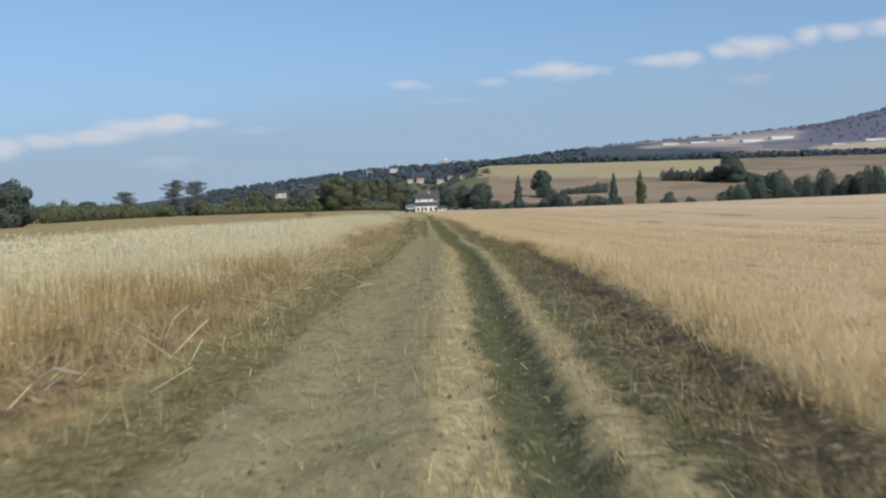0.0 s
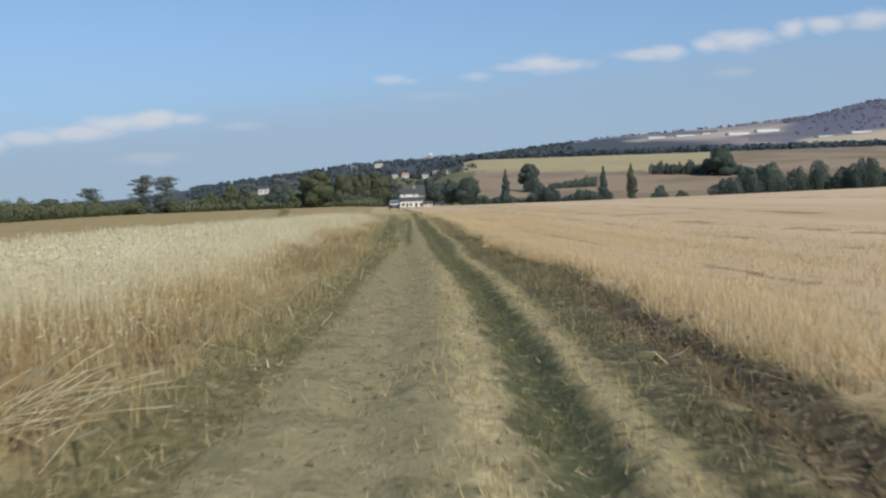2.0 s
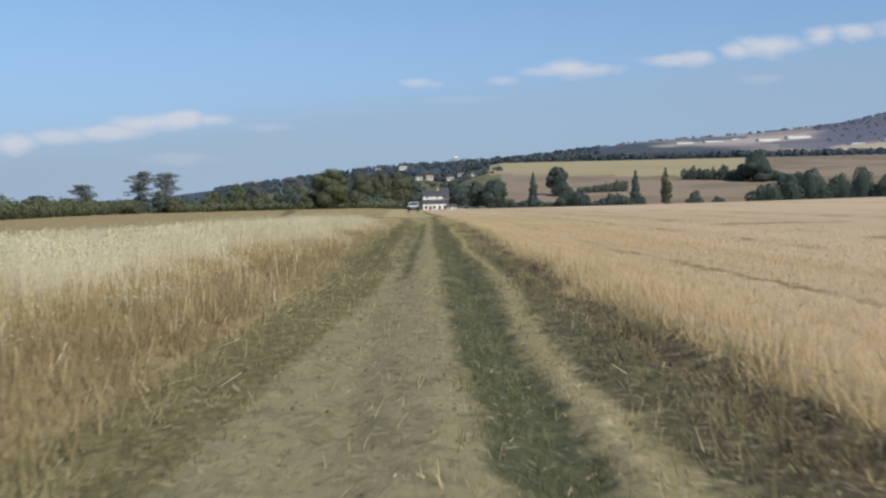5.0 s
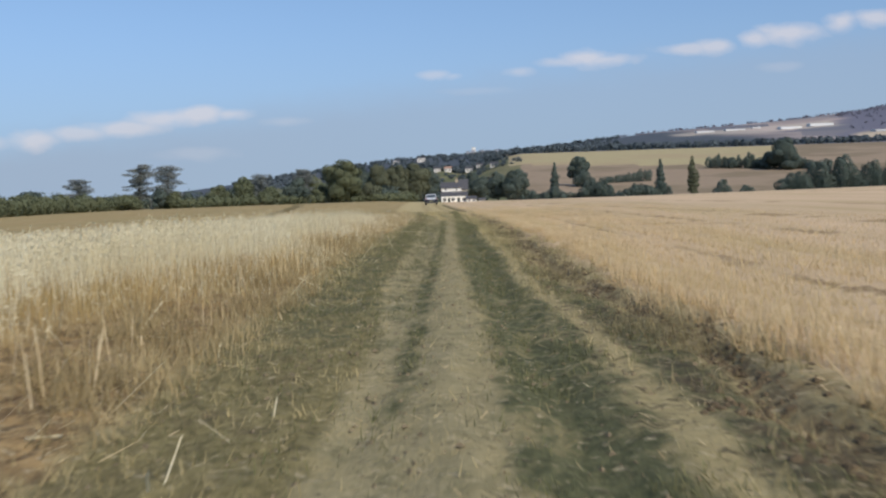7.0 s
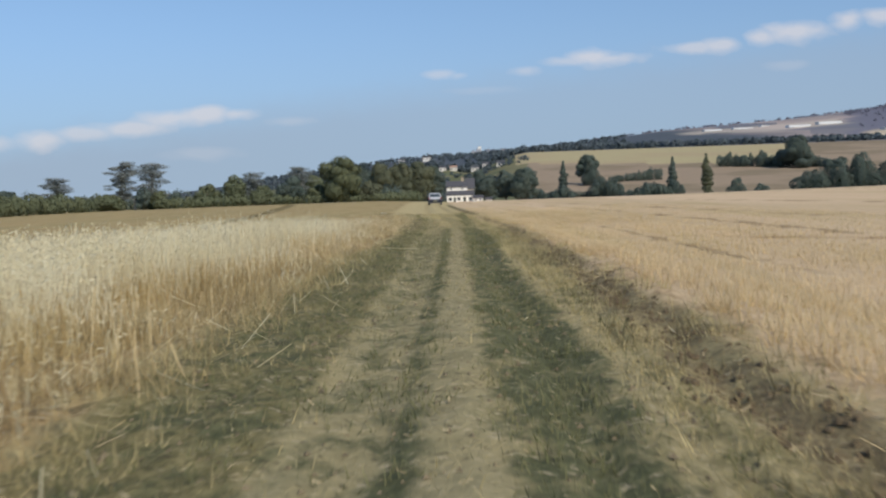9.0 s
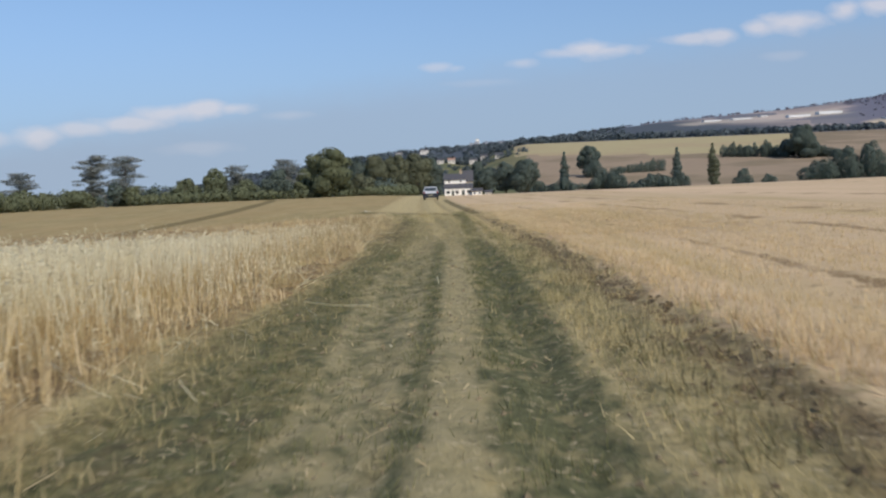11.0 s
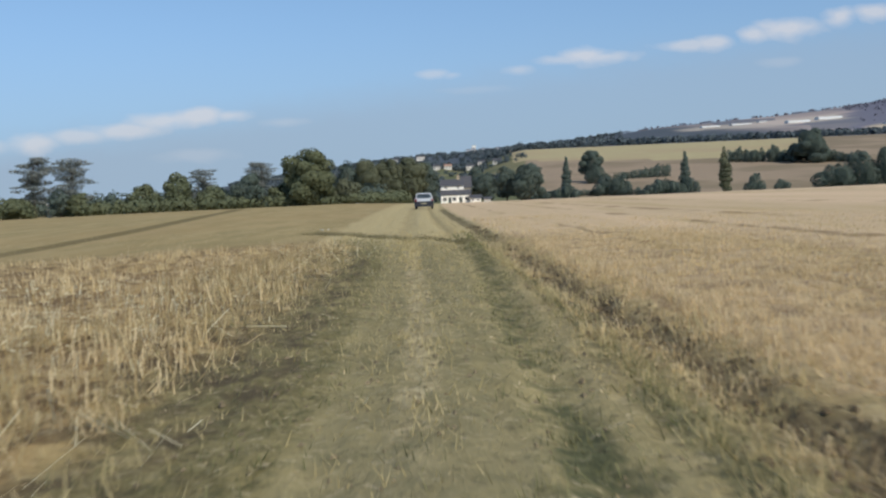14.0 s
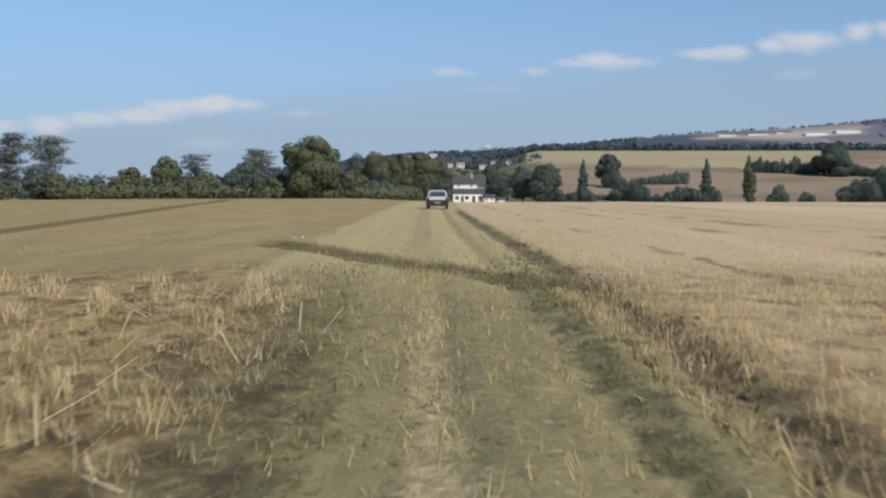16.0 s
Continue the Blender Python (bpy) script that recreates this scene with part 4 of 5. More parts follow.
def car(x, y, turn):
    """An estate car seen from behind."""
    c = tagged(new("car"), "silver estate car with dark lower bumper on the track", "car")
    c.matrix_world = pose(x, y, ground_at(x, y) - .03, 0, 0, turn)
    side = [(-2.05, .38), (2.0, .38), (2.1, .62), (2.0, .86), (1.1, 1.0), (-2.0, 1.02), (-2.12, .8)]
    bm = prism(bmesh.new(), side, -.86, .86)
    bmesh.ops.bevel(bm, geom=bm.edges[:], offset=.06, segments=2, affect="EDGES")
    part("body", bm, PAINT, c)
    bm = prism(bmesh.new(), [(-2.0, 1.0), (1.1, 1.0), (.35, 1.46), (-1.7, 1.5)], -.78, .78)
    for v in bm.verts:
        if v.co.z > 1.2:
            v.co.x *= .84
    bmesh.ops.bevel(bm, geom=bm.edges[:], offset=.05, segments=2, affect="EDGES")
    cab = part("cabin", bm, PAINT, c)
    bm = bmesh.new()
    v = [bm.verts.new(p) for p in ((-.68, -1.985, 1.04), (.68, -1.985, 1.04), (.58, -1.75, 1.42), (-.58, -1.75, 1.42))]
    bm.faces.new(v)
    bmesh.ops.solidify(bm, geom=bm.faces[:], thickness=.03)
    part("rear_window", bm, CAR_GLASS, cab, "sky-reflecting rear window")
    for s in (-1, 1):
        bm = bmesh.new()
        v = [bm.verts.new(p) for p in ((s * .79, -1.75, 1.05), (s * .79, .9, 1.05), (s * .69, .32, 1.4), (s * .69, -1.6, 1.42))]
        bm.faces.new(v)
        bmesh.ops.solidify(bm, geom=bm.faces[:], thickness=.02)
        part("side_window", bm, CAR_GLASS, cab)
        part("tail_lamp", box(bmesh.new(), s * .74 - .1, s * .74 + .1, -2.13, -1.98, .72, .98, .03), LAMP_RED, c, "red tail lamp")
        part("mirror", box(bmesh.new(), s * .98 - .11, s * .98 + .11, .75, .87, .98, 1.12, .03), DARK_PAINT, c)
        for yy in (-1.25, 1.35):
            bm = bmesh.new()
            bmesh.ops.create_cone(bm, cap_ends=True, segments=20, radius1=.31, radius2=.31, depth=.2)
            bmesh.ops.rotate(bm, verts=bm.verts, matrix=Matrix.Rotation(math.pi / 2, 3, "Y"))
            bmesh.ops.translate(bm, verts=bm.verts, vec=(s * .74, yy, .31))
            wheel = part("wheel", bm, RUBBER, c, "black rubber tyre")
            bm = bmesh.new()
            bmesh.ops.create_cone(bm, cap_ends=True, segments=16, radius1=.2, radius2=.2, depth=.03)
            bmesh.ops.rotate(bm, verts=bm.verts, matrix=Matrix.Rotation(math.pi / 2, 3, "Y"))
            bmesh.ops.translate(bm, verts=bm.verts, vec=(s * .845, yy, .31))
            part("rim", bm, ALLOY, wheel, "alloy rim")
    part("roof", box(bmesh.new(), -.6, .6, -1.62, .3, 1.465, 1.535, .02), DARK_PAINT, c, "dark roof panel")
    part("bumper", box(bmesh.new(), -.87, .87, -2.2, -1.95, .28, .76, .05), DARK_PAINT, c, "dark plastic rear bumper")
    part("number_plate", box(bmesh.new(), -.26, .26, -2.215, -2.19, .5, .61, .004), PLATE, c)
    part("roof_rail", box(bmesh.new(), -.62, -.58, -1.5, .2, 1.53, 1.57, .01), DARK_PAINT, c)
    part("roof_rail", box(bmesh.new(), .58, .62, -1.5, .2, 1.53, 1.57, .01), DARK_PAINT, c)


farmhouse()
small_house(.4, 441, 3.4, 4, 1.7, 2.5, WHITE_WALL, SLATE, "low white outbuilding beside the farmhouse", cat="shed")
small_house(4.2, 442, 2.2, 3, 1.2, 1.7, WHITE_WALL, SLATE, "small white shed beside the farmhouse", cat="shed")
small_house(-22.2, 300, 1.7, 2.2, .8, 1.3, METAL_PALE, METAL_PALE, "small pale shed against the trees", cat="shed")
small_house(-20.2, 301, 1.5, 2.0, .9, 1.25, WOOD_GREY, METAL_PALE, "small weathered shed against the trees", cat="shed")
car(-5.7, 196, 2.0)



def scrap_sheet(x, y):
    """A creased sheet lying on the ground, its edges curled up."""
    rng = np.random.default_rng(77)
    thing = tagged(new("plastic_scrap"), "crumpled white plastic scrap lying at the weedy furrow", "litter")
    thing.matrix_world = pose(x, y, ground_at(x, y) + .02, 0, 0, 12)
    bm = bmesh.new()
    rows = [[bm.verts.new((.36 * (i / 8 - .5), .2 * (j / 5 - .5) + .03 * math.sin(i), .03 + .025 * math.sin(1.7 * i + j) + rng.uniform(-.01, .02) + .03 * abs(i / 4 - 1) ** 3))
             for i in range(9)] for j in range(6)]
    for j in range(5):
        for i in range(8):
            bm.faces.new((rows[j][i], rows[j][i + 1], rows[j + 1][i + 1], rows[j + 1][i]))
    bmesh.ops.solidify(bm, geom=bm.faces[:], thickness=.006)
    part("sheet", bm, PLASTIC, thing)


scrap_sheet(-7.45, 140.4)


def gatepost(x, y):
    """A squat post with a weathered cap, guessed for an unclear pale upright spot in the gap of the hedge."""
    g = tagged(new("gatepost"), "pale upright post with a cap in the hedge gap", "gatepost")
    g.matrix_world = pose(x, y, ground_at(x, y) - .05, 0, 0, 8)
    part("plinth", box(bmesh.new(), -.3, .3, -.3, .3, 0, .3, .03), POST_STONE, g)
    part("shaft", box(bmesh.new(), -.23, .23, -.23, .23, .29, 1.7, .025), POST_STONE, g)
    part("cap", prism(bmesh.new(), [(-.32, 1.69), (.32, 1.69), (.32, 1.78), (0, 1.95), (-.32, 1.78)], -.32, .32), POST_STONE, g, "weathered pitched cap")


gatepost(-56.8, 236.0)

# ---- village and far buildings ----
VH = "white village house among trees on the hillside"
for k, (x, y, w, e, r) in enumerate([(-30, 1052, 8, 5.2, 7.2), (-20, 1054, 8.5, 5, 7), (0, 1055, 9, 5.4, 7.4), (10, 1050, 8, 5, 7), (20, 905, 8, 4.2, 6.2),
                                     (36, 1080, 8, 5, 7)]):
    small_house(x, y, w * .78, 7, e * .74, r * .76, PALE_WALL, RED_TILE if k == 1 else SLATE, VH)
for x, y, w, e, r in [(-150, 1000, 9, 5.2, 7.4), (-145, 1060, 6, 6.4, 8.8), (-127, 1060, 11, 6.0, 8.2), (-60, 1050, 7, 5.6, 7.6)]:
    small_house(x, y, w, 7, e, r, PALE_WALL, SLATE, "tall white village house above the hedgerow trees")
for x, y, w in [(-102, 2350, 17), (-154, 2330, 13)]:
    small_house(x, y, w, 12, 9, 12, PALE_WALL, SLATE, "large white house high on the wooded hillside")
WH = "long pale farm building on the far hillside"
for x, y, w, e, r in [(500, 2320, 45, 5, 7), (560, 2310, 50, 4.5, 6), (637, 2180, 52, 7, 9), (700, 2190, 57, 8, 10), (682, 1830, 30, 4, 5.5), (748, 1840, 42, 5, 7), (615, 2350, 20, 4.5, 6)]:
    small_house(x, y, w * .8, 25, e * .7, r * .62, METAL_PALE, BARN_ROOF, WH, cat="barn")
tw = tagged(new("tower"), "white tower block on the far skyline", "tower")
tw.location = (14.7, 2900, ground_at(14.7, 2900))
part("shaft", box(bmesh.new(), -4.5, 4.5, 0, 9, -5, 19, .3), WHITE_WALL, tw)
part("parapet", box(bmesh.new(), -5, 5, -.5, 9.5, 19, 20, .3), CREAM_WALL, tw)

for x, w, h in ((-2, 9, 10), (12, 12, 13), (38, 7, 12), (52, 13, 9), (74, 10, 11)):
    far = tagged(new("tower_block"), "grey tower block on the far skyline", "building", "grey blocks on the skyline")
    far.location = (x, 2890, ground_at(x, 2890))
    part("shaft", box(bmesh.new(), -w / 2, w / 2, 0, 9, -5, h, .3), GREY_WALL, far)
    part("roof", box(bmesh.new(), -w / 2 - .3, w / 2 + .3, -.3, 9.3, h, h + .8, .1), SLATE, far)


def far_wood(seed, boxes, label, mat=LEAF_FAR_HAZED):
    """Distant woods: many small clumps of leaves in stretches of the land, x from a times y."""
    rng = np.random.default_rng(seed)
    blobs = []
    for a0, a1, y0, y1, n, h in boxes:
        for _ in range(n):
            y = rng.uniform(y0, y1)
            x = rng.uniform(a0, a1) * y
            hh = h * rng.uniform(.6, 1.15)
            blobs.append((x, y, ground_at(x, y) + hh * .45, hh * rng.uniform(.45, .9), hh * .5, hh * .55))
    b = np.array(blobs)
    n = 46
    d = rng.normal(size=(len(b), n, 3))
    d /= np.linalg.norm(d, axis=2)[..., None]
    p = b[:, None, :3] + d * b[:, None, 3:] * rng.uniform(.6, 1.05, (len(b), n, 1))
    skin = d + rng.normal(0, .35, d.shape)
    a = np.cross(skin, rng.normal(size=d.shape))
    a /= np.linalg.norm(a, axis=2)[..., None]
    c = np.cross(skin, a)
    c /= np.linalg.norm(c, axis=2)[..., None]
    s = b[:, None, 5:6] * .34
    q = np.stack([p - a * s, p + c * s, p + a * s, p - c * s], 2).reshape(-1, 4, 3)
    tagged(flakes("far_wood", q, mat), label, "wood", kind="stuff")


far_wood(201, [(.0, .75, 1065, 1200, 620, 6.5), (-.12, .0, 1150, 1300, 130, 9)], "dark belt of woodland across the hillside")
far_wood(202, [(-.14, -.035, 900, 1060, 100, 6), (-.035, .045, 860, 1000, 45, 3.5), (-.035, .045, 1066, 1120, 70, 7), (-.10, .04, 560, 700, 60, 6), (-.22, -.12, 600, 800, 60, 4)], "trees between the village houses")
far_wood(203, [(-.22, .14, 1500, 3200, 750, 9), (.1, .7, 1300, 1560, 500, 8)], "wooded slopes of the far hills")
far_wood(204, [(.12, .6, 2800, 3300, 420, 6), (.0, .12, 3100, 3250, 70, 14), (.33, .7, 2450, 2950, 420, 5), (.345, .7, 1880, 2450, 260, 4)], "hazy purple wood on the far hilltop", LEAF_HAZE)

# ---- crops and grass ----


def field_noise(x, y, cell, seed):
    """Smooth value noise in 0 to 1."""
    table = np.random.default_rng(seed).uniform(0, 1, (64, 64))
    u, v = x / cell, y / cell
    i, j = np.floor(u).astype(int), np.floor(v).astype(int)
    fu, fv = smooth(u - i), smooth(v - j)
    a, b = table[i % 64, j % 64], table[(i + 1) % 64, j % 64]
    c, d = table[i % 64, (j + 1) % 64], table[(i + 1) % 64, (j + 1) % 64]
    return (a * (1 - fu) + b * fu) * (1 - fv) + (c * (1 - fu) + d * fu) * fv


def blades(rng, x, y, h, w, lean, sink=.02, tip=.45):
    """Upright tapered blades: four corners each."""
    n = len(x)
    z = height(x, y) + wrinkle(x, y) - sink
    ang, tilt = rng.uniform(0, 2 * np.pi, n), rng.uniform(0, 2 * np.pi, n)
    face = np.stack([np.cos(ang), np.sin(ang), np.zeros(n)], -1) * (w / 2)[:, None]
    base = np.stack([x, y, z], -1)
    off = np.stack([np.cos(tilt) * lean * h, np.sin(tilt) * lean * h, h * np.sqrt(np.maximum(.05, 1 - lean ** 2))], -1)
    top = base + off
    return np.stack([base - face, base + face, top + face * tip, top - face * tip], 1)


def scatter(rng, u0, u1, y0, y1, density):
    n = int((u1 - u0) * (y1 - y0) * density)
    u, y = rng.uniform(u0, u1, n), rng.uniform(y0, y1, n)
    return u, y, place(u, y)


def stuff(name, quads, mat, label, cat):
    tagged(flakes(name, np.concatenate(quads), mat), label, cat, kind="stuff")


def tall_crop():
    rng = np.random.default_rng(301)
    out, stems = [], []
    for u0, u1, dens, wide in ((-4.8, -2.2, 330, .0065), (-6.8, -4.8, 200, .010), (-10.5, -6.8, 80, .018), (-15, -10.5, 38, .028), (-22, -15, 17, .045)):
        u, y, x = scatter(rng, u0, u1, 2, 113, dens)
        edge = -2.55 - .75 * (1 - smooth((y - 25) / 8)) - .95 * smooth((y - 25) / 15) * (1 - smooth((y - 56) / 10)) + .35 * smooth((y - 93) / 7) + .6 * (field_noise(x * 0, y, 1.7, 5) - .5) + .6 * (field_noise(x * 0, y, 6.0, 6) - .5)
        thin = 1 - .95 * smooth((y - 62) / 52)
        keep = (u < edge) & (rng.uniform(0, 1, len(u)) < thin * (.15 + .85 * smooth((edge - u) / 1.6)) * (.2 + 1.0 * field_noise(x, y, .7, 7))) & (u > -21 + 2 * field_noise(x * 0, y, 9, 8))
        u, y, x, edge = u[keep], y[keep], x[keep], edge[keep]
        rise = .38 + .62 * smooth((edge - u) / 1.3)
        h = rng.normal(.72, .10, len(u)) * rise * (1 - .62 * smooth((y - 84) / 26)) * (.85 + .3 * field_noise(x, y, 2.5, 9))
        h = np.maximum(h, .12)
        q = blades(rng, x, y, h, wide * rng.uniform(.7, 1.3, len(u)), np.abs(rng.normal(.17, .16, len(u))).clip(0, .85))
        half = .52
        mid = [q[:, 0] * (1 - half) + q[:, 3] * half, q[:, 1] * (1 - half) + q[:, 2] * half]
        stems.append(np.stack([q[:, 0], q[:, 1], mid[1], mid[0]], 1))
        out.append(np.stack([mid[0], mid[1], q[:, 2], q[:, 3]], 1))
        # drooping heads
        top = (q[:, 2] + q[:, 3]) / 2
        d = rng.normal(size=(len(u), 3)) * (.5, .5, .25) + (0, 0, .15)
        d = d / np.linalg.norm(d, axis=1)[:, None] * rng.uniform(.04, .09, len(u))[:, None]
        s = np.cross(d, rng.normal(size=d.shape))
        s = s / np.linalg.norm(s, axis=1)[:, None] * (wide * .9)
        out.append(np.stack([top - s * .4, top + d * .5 - s, top + d, top + d * .5 + s], 1))
    stuff("tall_crop", out, STRAW, "tall pale dry crop standing along the track", "crop")
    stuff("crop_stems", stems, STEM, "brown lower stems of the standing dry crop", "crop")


def tufts(rng, count, u0, u1, y0, y1, each, spread, low, high, wide):
    """Clumps of broken straw, each fanning out of one root."""
    cu, cy = rng.uniform(u0, u1, count), rng.uniform(y0, y1, count)
    size = rng.uniform(.5, 1.2, count)
    n = count * each
    k = np.repeat(np.arange(count), each)
    u, y = cu[k] + rng.normal(0, spread, n) * size[k], cy[k] + rng.normal(0, spread * 1.6, n) * size[k]
    return blades(rng, place(u, y), y, rng.uniform(low, high, n) * size[k], wide * rng.uniform(.7, 1.3, n), np.abs(rng.normal(.35, .25, n)).clip(0, .93))


def right_stubble():
    rng = np.random.default_rng(302)
    out, rusty = [], []
    for u0, u1, y0, y1, dens, wide in ((2.0, 4.2, 2, 122, 520, .0065), (4.2, 8, 2, 130, 240, .009), (8, 14, 3, 140, 80, .015), (2.0, 8, 122, 150, 60, .014)):
        u, y, x = scatter(rng, u0, u1, y0, y1, dens)
        edge = np.interp(y, RUN, DARK_OUT) + .02 + .45 * (field_noise(x * 0, y, 1.3, 15) - .5) + .45 * (field_noise(x * 0, y, 5.0, 16) - .5)
        rows = .5 + .5 * np.cos(u * 2 * np.pi / .5 + 1.5 * field_noise(x, y, 3, 17))
        keep = (u > edge) & (rng.uniform(0, 1, len(u)) < (.3 + .5 * rows) * smooth((.6 * field_noise(x, y, .8, 18) + .4 * field_noise(x, y, .3, 20) + .28 - .3 * smooth((y - 60) / 25) - .2 * smooth((3.4 - u) / .8) - .10 * smooth((y - 92) / 12) * (1 - smooth((u - 7) / 3))) / .55))
        u, y, x, edge = u[keep], y[keep], x[keep], edge[keep]
        swath = .5 + .5 * np.cos(u * 2 * np.pi / 1.5 + 2.0 * field_noise(x, y, 5, 21))
        h = rng.normal(.26, .03, len(u)) * (.7 + .35 * field_noise(x, y, 2.2, 19) + .25 * swath) * (.75 + .25 * smooth((u - edge) / .5))
        h = h * (1 - .45 * smooth((u - 2.9) / 1.2)) * (1 - .35 * smooth((y - 75) / 30)) * (1 - .5 * smooth((u - 7) / 6))
        line = np.min(np.abs(u[:, None] - np.array([5.3, 9.5, 12.5])), axis=1)
        h = np.where((line < .3) & (field_noise(x, y, 4, 22) > .4), .04, h)
        q = blades(rng, x, y, np.maximum(h, .08), wide * rng.uniform(.7, 1.3, len(u)), np.abs(rng.normal(.42, .28, len(u))).clip(0, .95))
        red = rng.uniform(0, 1, len(u)) < (.85 - .75 * smooth((u - 2.6) / 1.6)) * (.4 + .9 * field_noise(x, y, .6, 23))
        rusty.append(q[red])
        out.append(q[~red])
    out.append(tufts(rng, 160, 2.5, 9, 88, 104, 20, .12, .05, .18, .009))
    out.append(tufts(rng, 380, 1.4, 9, 103, 126, 20, .12, .05, .19, .009))
    for bag, count in ((out, 110), (rusty, 170)):
        bag.append(tufts(rng, count, 1.7, 7.5, 101, 125, 40, .17, .05, .20, .009))
    stuff("stubble", out, STRAW_R, "golden cut stubble beside the track", "crop")
    stuff("rusty_stubble", rusty, RUSTY, "rusty brown stems along the edge of the stubble", "crop")


def left_stubble():
    rng = np.random.default_rng(303)
    out = []
    for u0, u1, y0, y1, dens, wide in ((-6, -2.0, 72, 126, 170, .012), (-16, -6, 74, 127, 60, .018), (-26, -14, 10, 118, 6, .03)):
        u, y, x = scatter(rng, u0, u1, y0, y1, dens)
        keep = (u < -2.45 + .7 * (field_noise(x * 0, y, 1.6, 25) - .5)) & (rng.uniform(0, 1, len(u)) < smooth((.6 * field_noise(x, y, .9, 26) + .4 * field_noise(x, y, .35, 28) - .42 - .07 * smooth((y - 104) / 8)) / .2) * (.4 + .6 * (np.cos(u * 2 * np.pi / .45) > -.2)))
        gap = (y > 107) & (y < 126) & (field_noise(x, y, 1.5, 71) < .62)
        keep = keep & ~(gap & (rng.uniform(0, 1, len(u)) < .9))
        u, y, x = u[keep], y[keep], x[keep]
        h = rng.normal(.17, .05, len(u)) * (.6 + .8 * field_noise(x, y, 2, 27)) * (1 - .3 * smooth((y - 100) / 8))
        out.append(blades(rng, x, y, np.maximum(h, .06), wide * rng.uniform(.7, 1.3, len(u)), np.abs(rng.normal(.2, .2, len(u))).clip(0, .9)))
    # thinner, lower stubble of the field beyond, fading out
    for u0, u1, y0, y1, dens, wide in ((-22, -2.0, 118, 146, 11, .014),):
        u, y, x = scatter(rng, u0, u1, y0, y1, dens)
        keep = rng.uniform(0, 1, len(u)) < smooth((field_noise(x, y, 2.2, 61) - .3) / .3) * (.3 + .7 * (np.cos(u * 2 * np.pi / .9) > -.1))
        u, y, x = u[keep], y[keep], x[keep]
        out.append(blades(rng, x, y, rng.uniform(.03, .07, len(u)), wide * rng.uniform(.7, 1.3, len(u)), np.abs(rng.normal(.3, .2, len(u))).clip(0, .9)))
    # single thick stalks left standing
    n = 1500
    u, y = -2.7 - 6.5 * rng.uniform(0, 1, n) ** 1.5, rng.uniform(40, 116, n)
    x = place(u, y)
    k = field_noise(x, y, 1.3, 29) > .45
    out.append(blades(rng, x[k], y[k], rng.uniform(.15, .5, int(k.sum())) * (1 - .35 * smooth((y[k] - 85) / 20)), rng.uniform(.007, .016, int(k.sum())), np.abs(rng.normal(.12, .12, int(k.sum()))).clip(0, .7), .02, .8))
    # bundles of tall stalks at the edge of the standing crop
    for cu, cy, count, tall in ((-3.1, 47, 16, .5), (-2.8, 50.5, 12, .55), (-3.6, 53, 16, .5), (-2.75, 66, 16, .55), (-2.5, 69, 10, .6), (-3.2, 82, 20, .6), (-3.6, 85, 26, .6), (-2.8, 86, 16, .55),
                                (-3.1, 96, 22, .42), (-2.6, 99, 18, .42), (-3.4, 101, 20, .38), (-2.9, 105, 18, .32), (-2.6, 109, 16, .3), (-2.9, 114, 16, .28)):
        du, dy = rng.normal(0, .32, count), rng.normal(0, .9, count)
        out.append(blades(rng, place(cu + du, cy + dy), cy + dy, tall * rng.uniform(.5, 1.1, count), rng.uniform(.008, .017, count), np.abs(rng.normal(.1, .1, count)).clip(0, .6), .02, .8))
    out.append(tufts(rng, 330, -9, -1.9, 98, 126, 20, .08, .08, .28, .013))
    stuff("short_stubble", out, STUBBLE, "short broken straw stubble in the field", "crop")


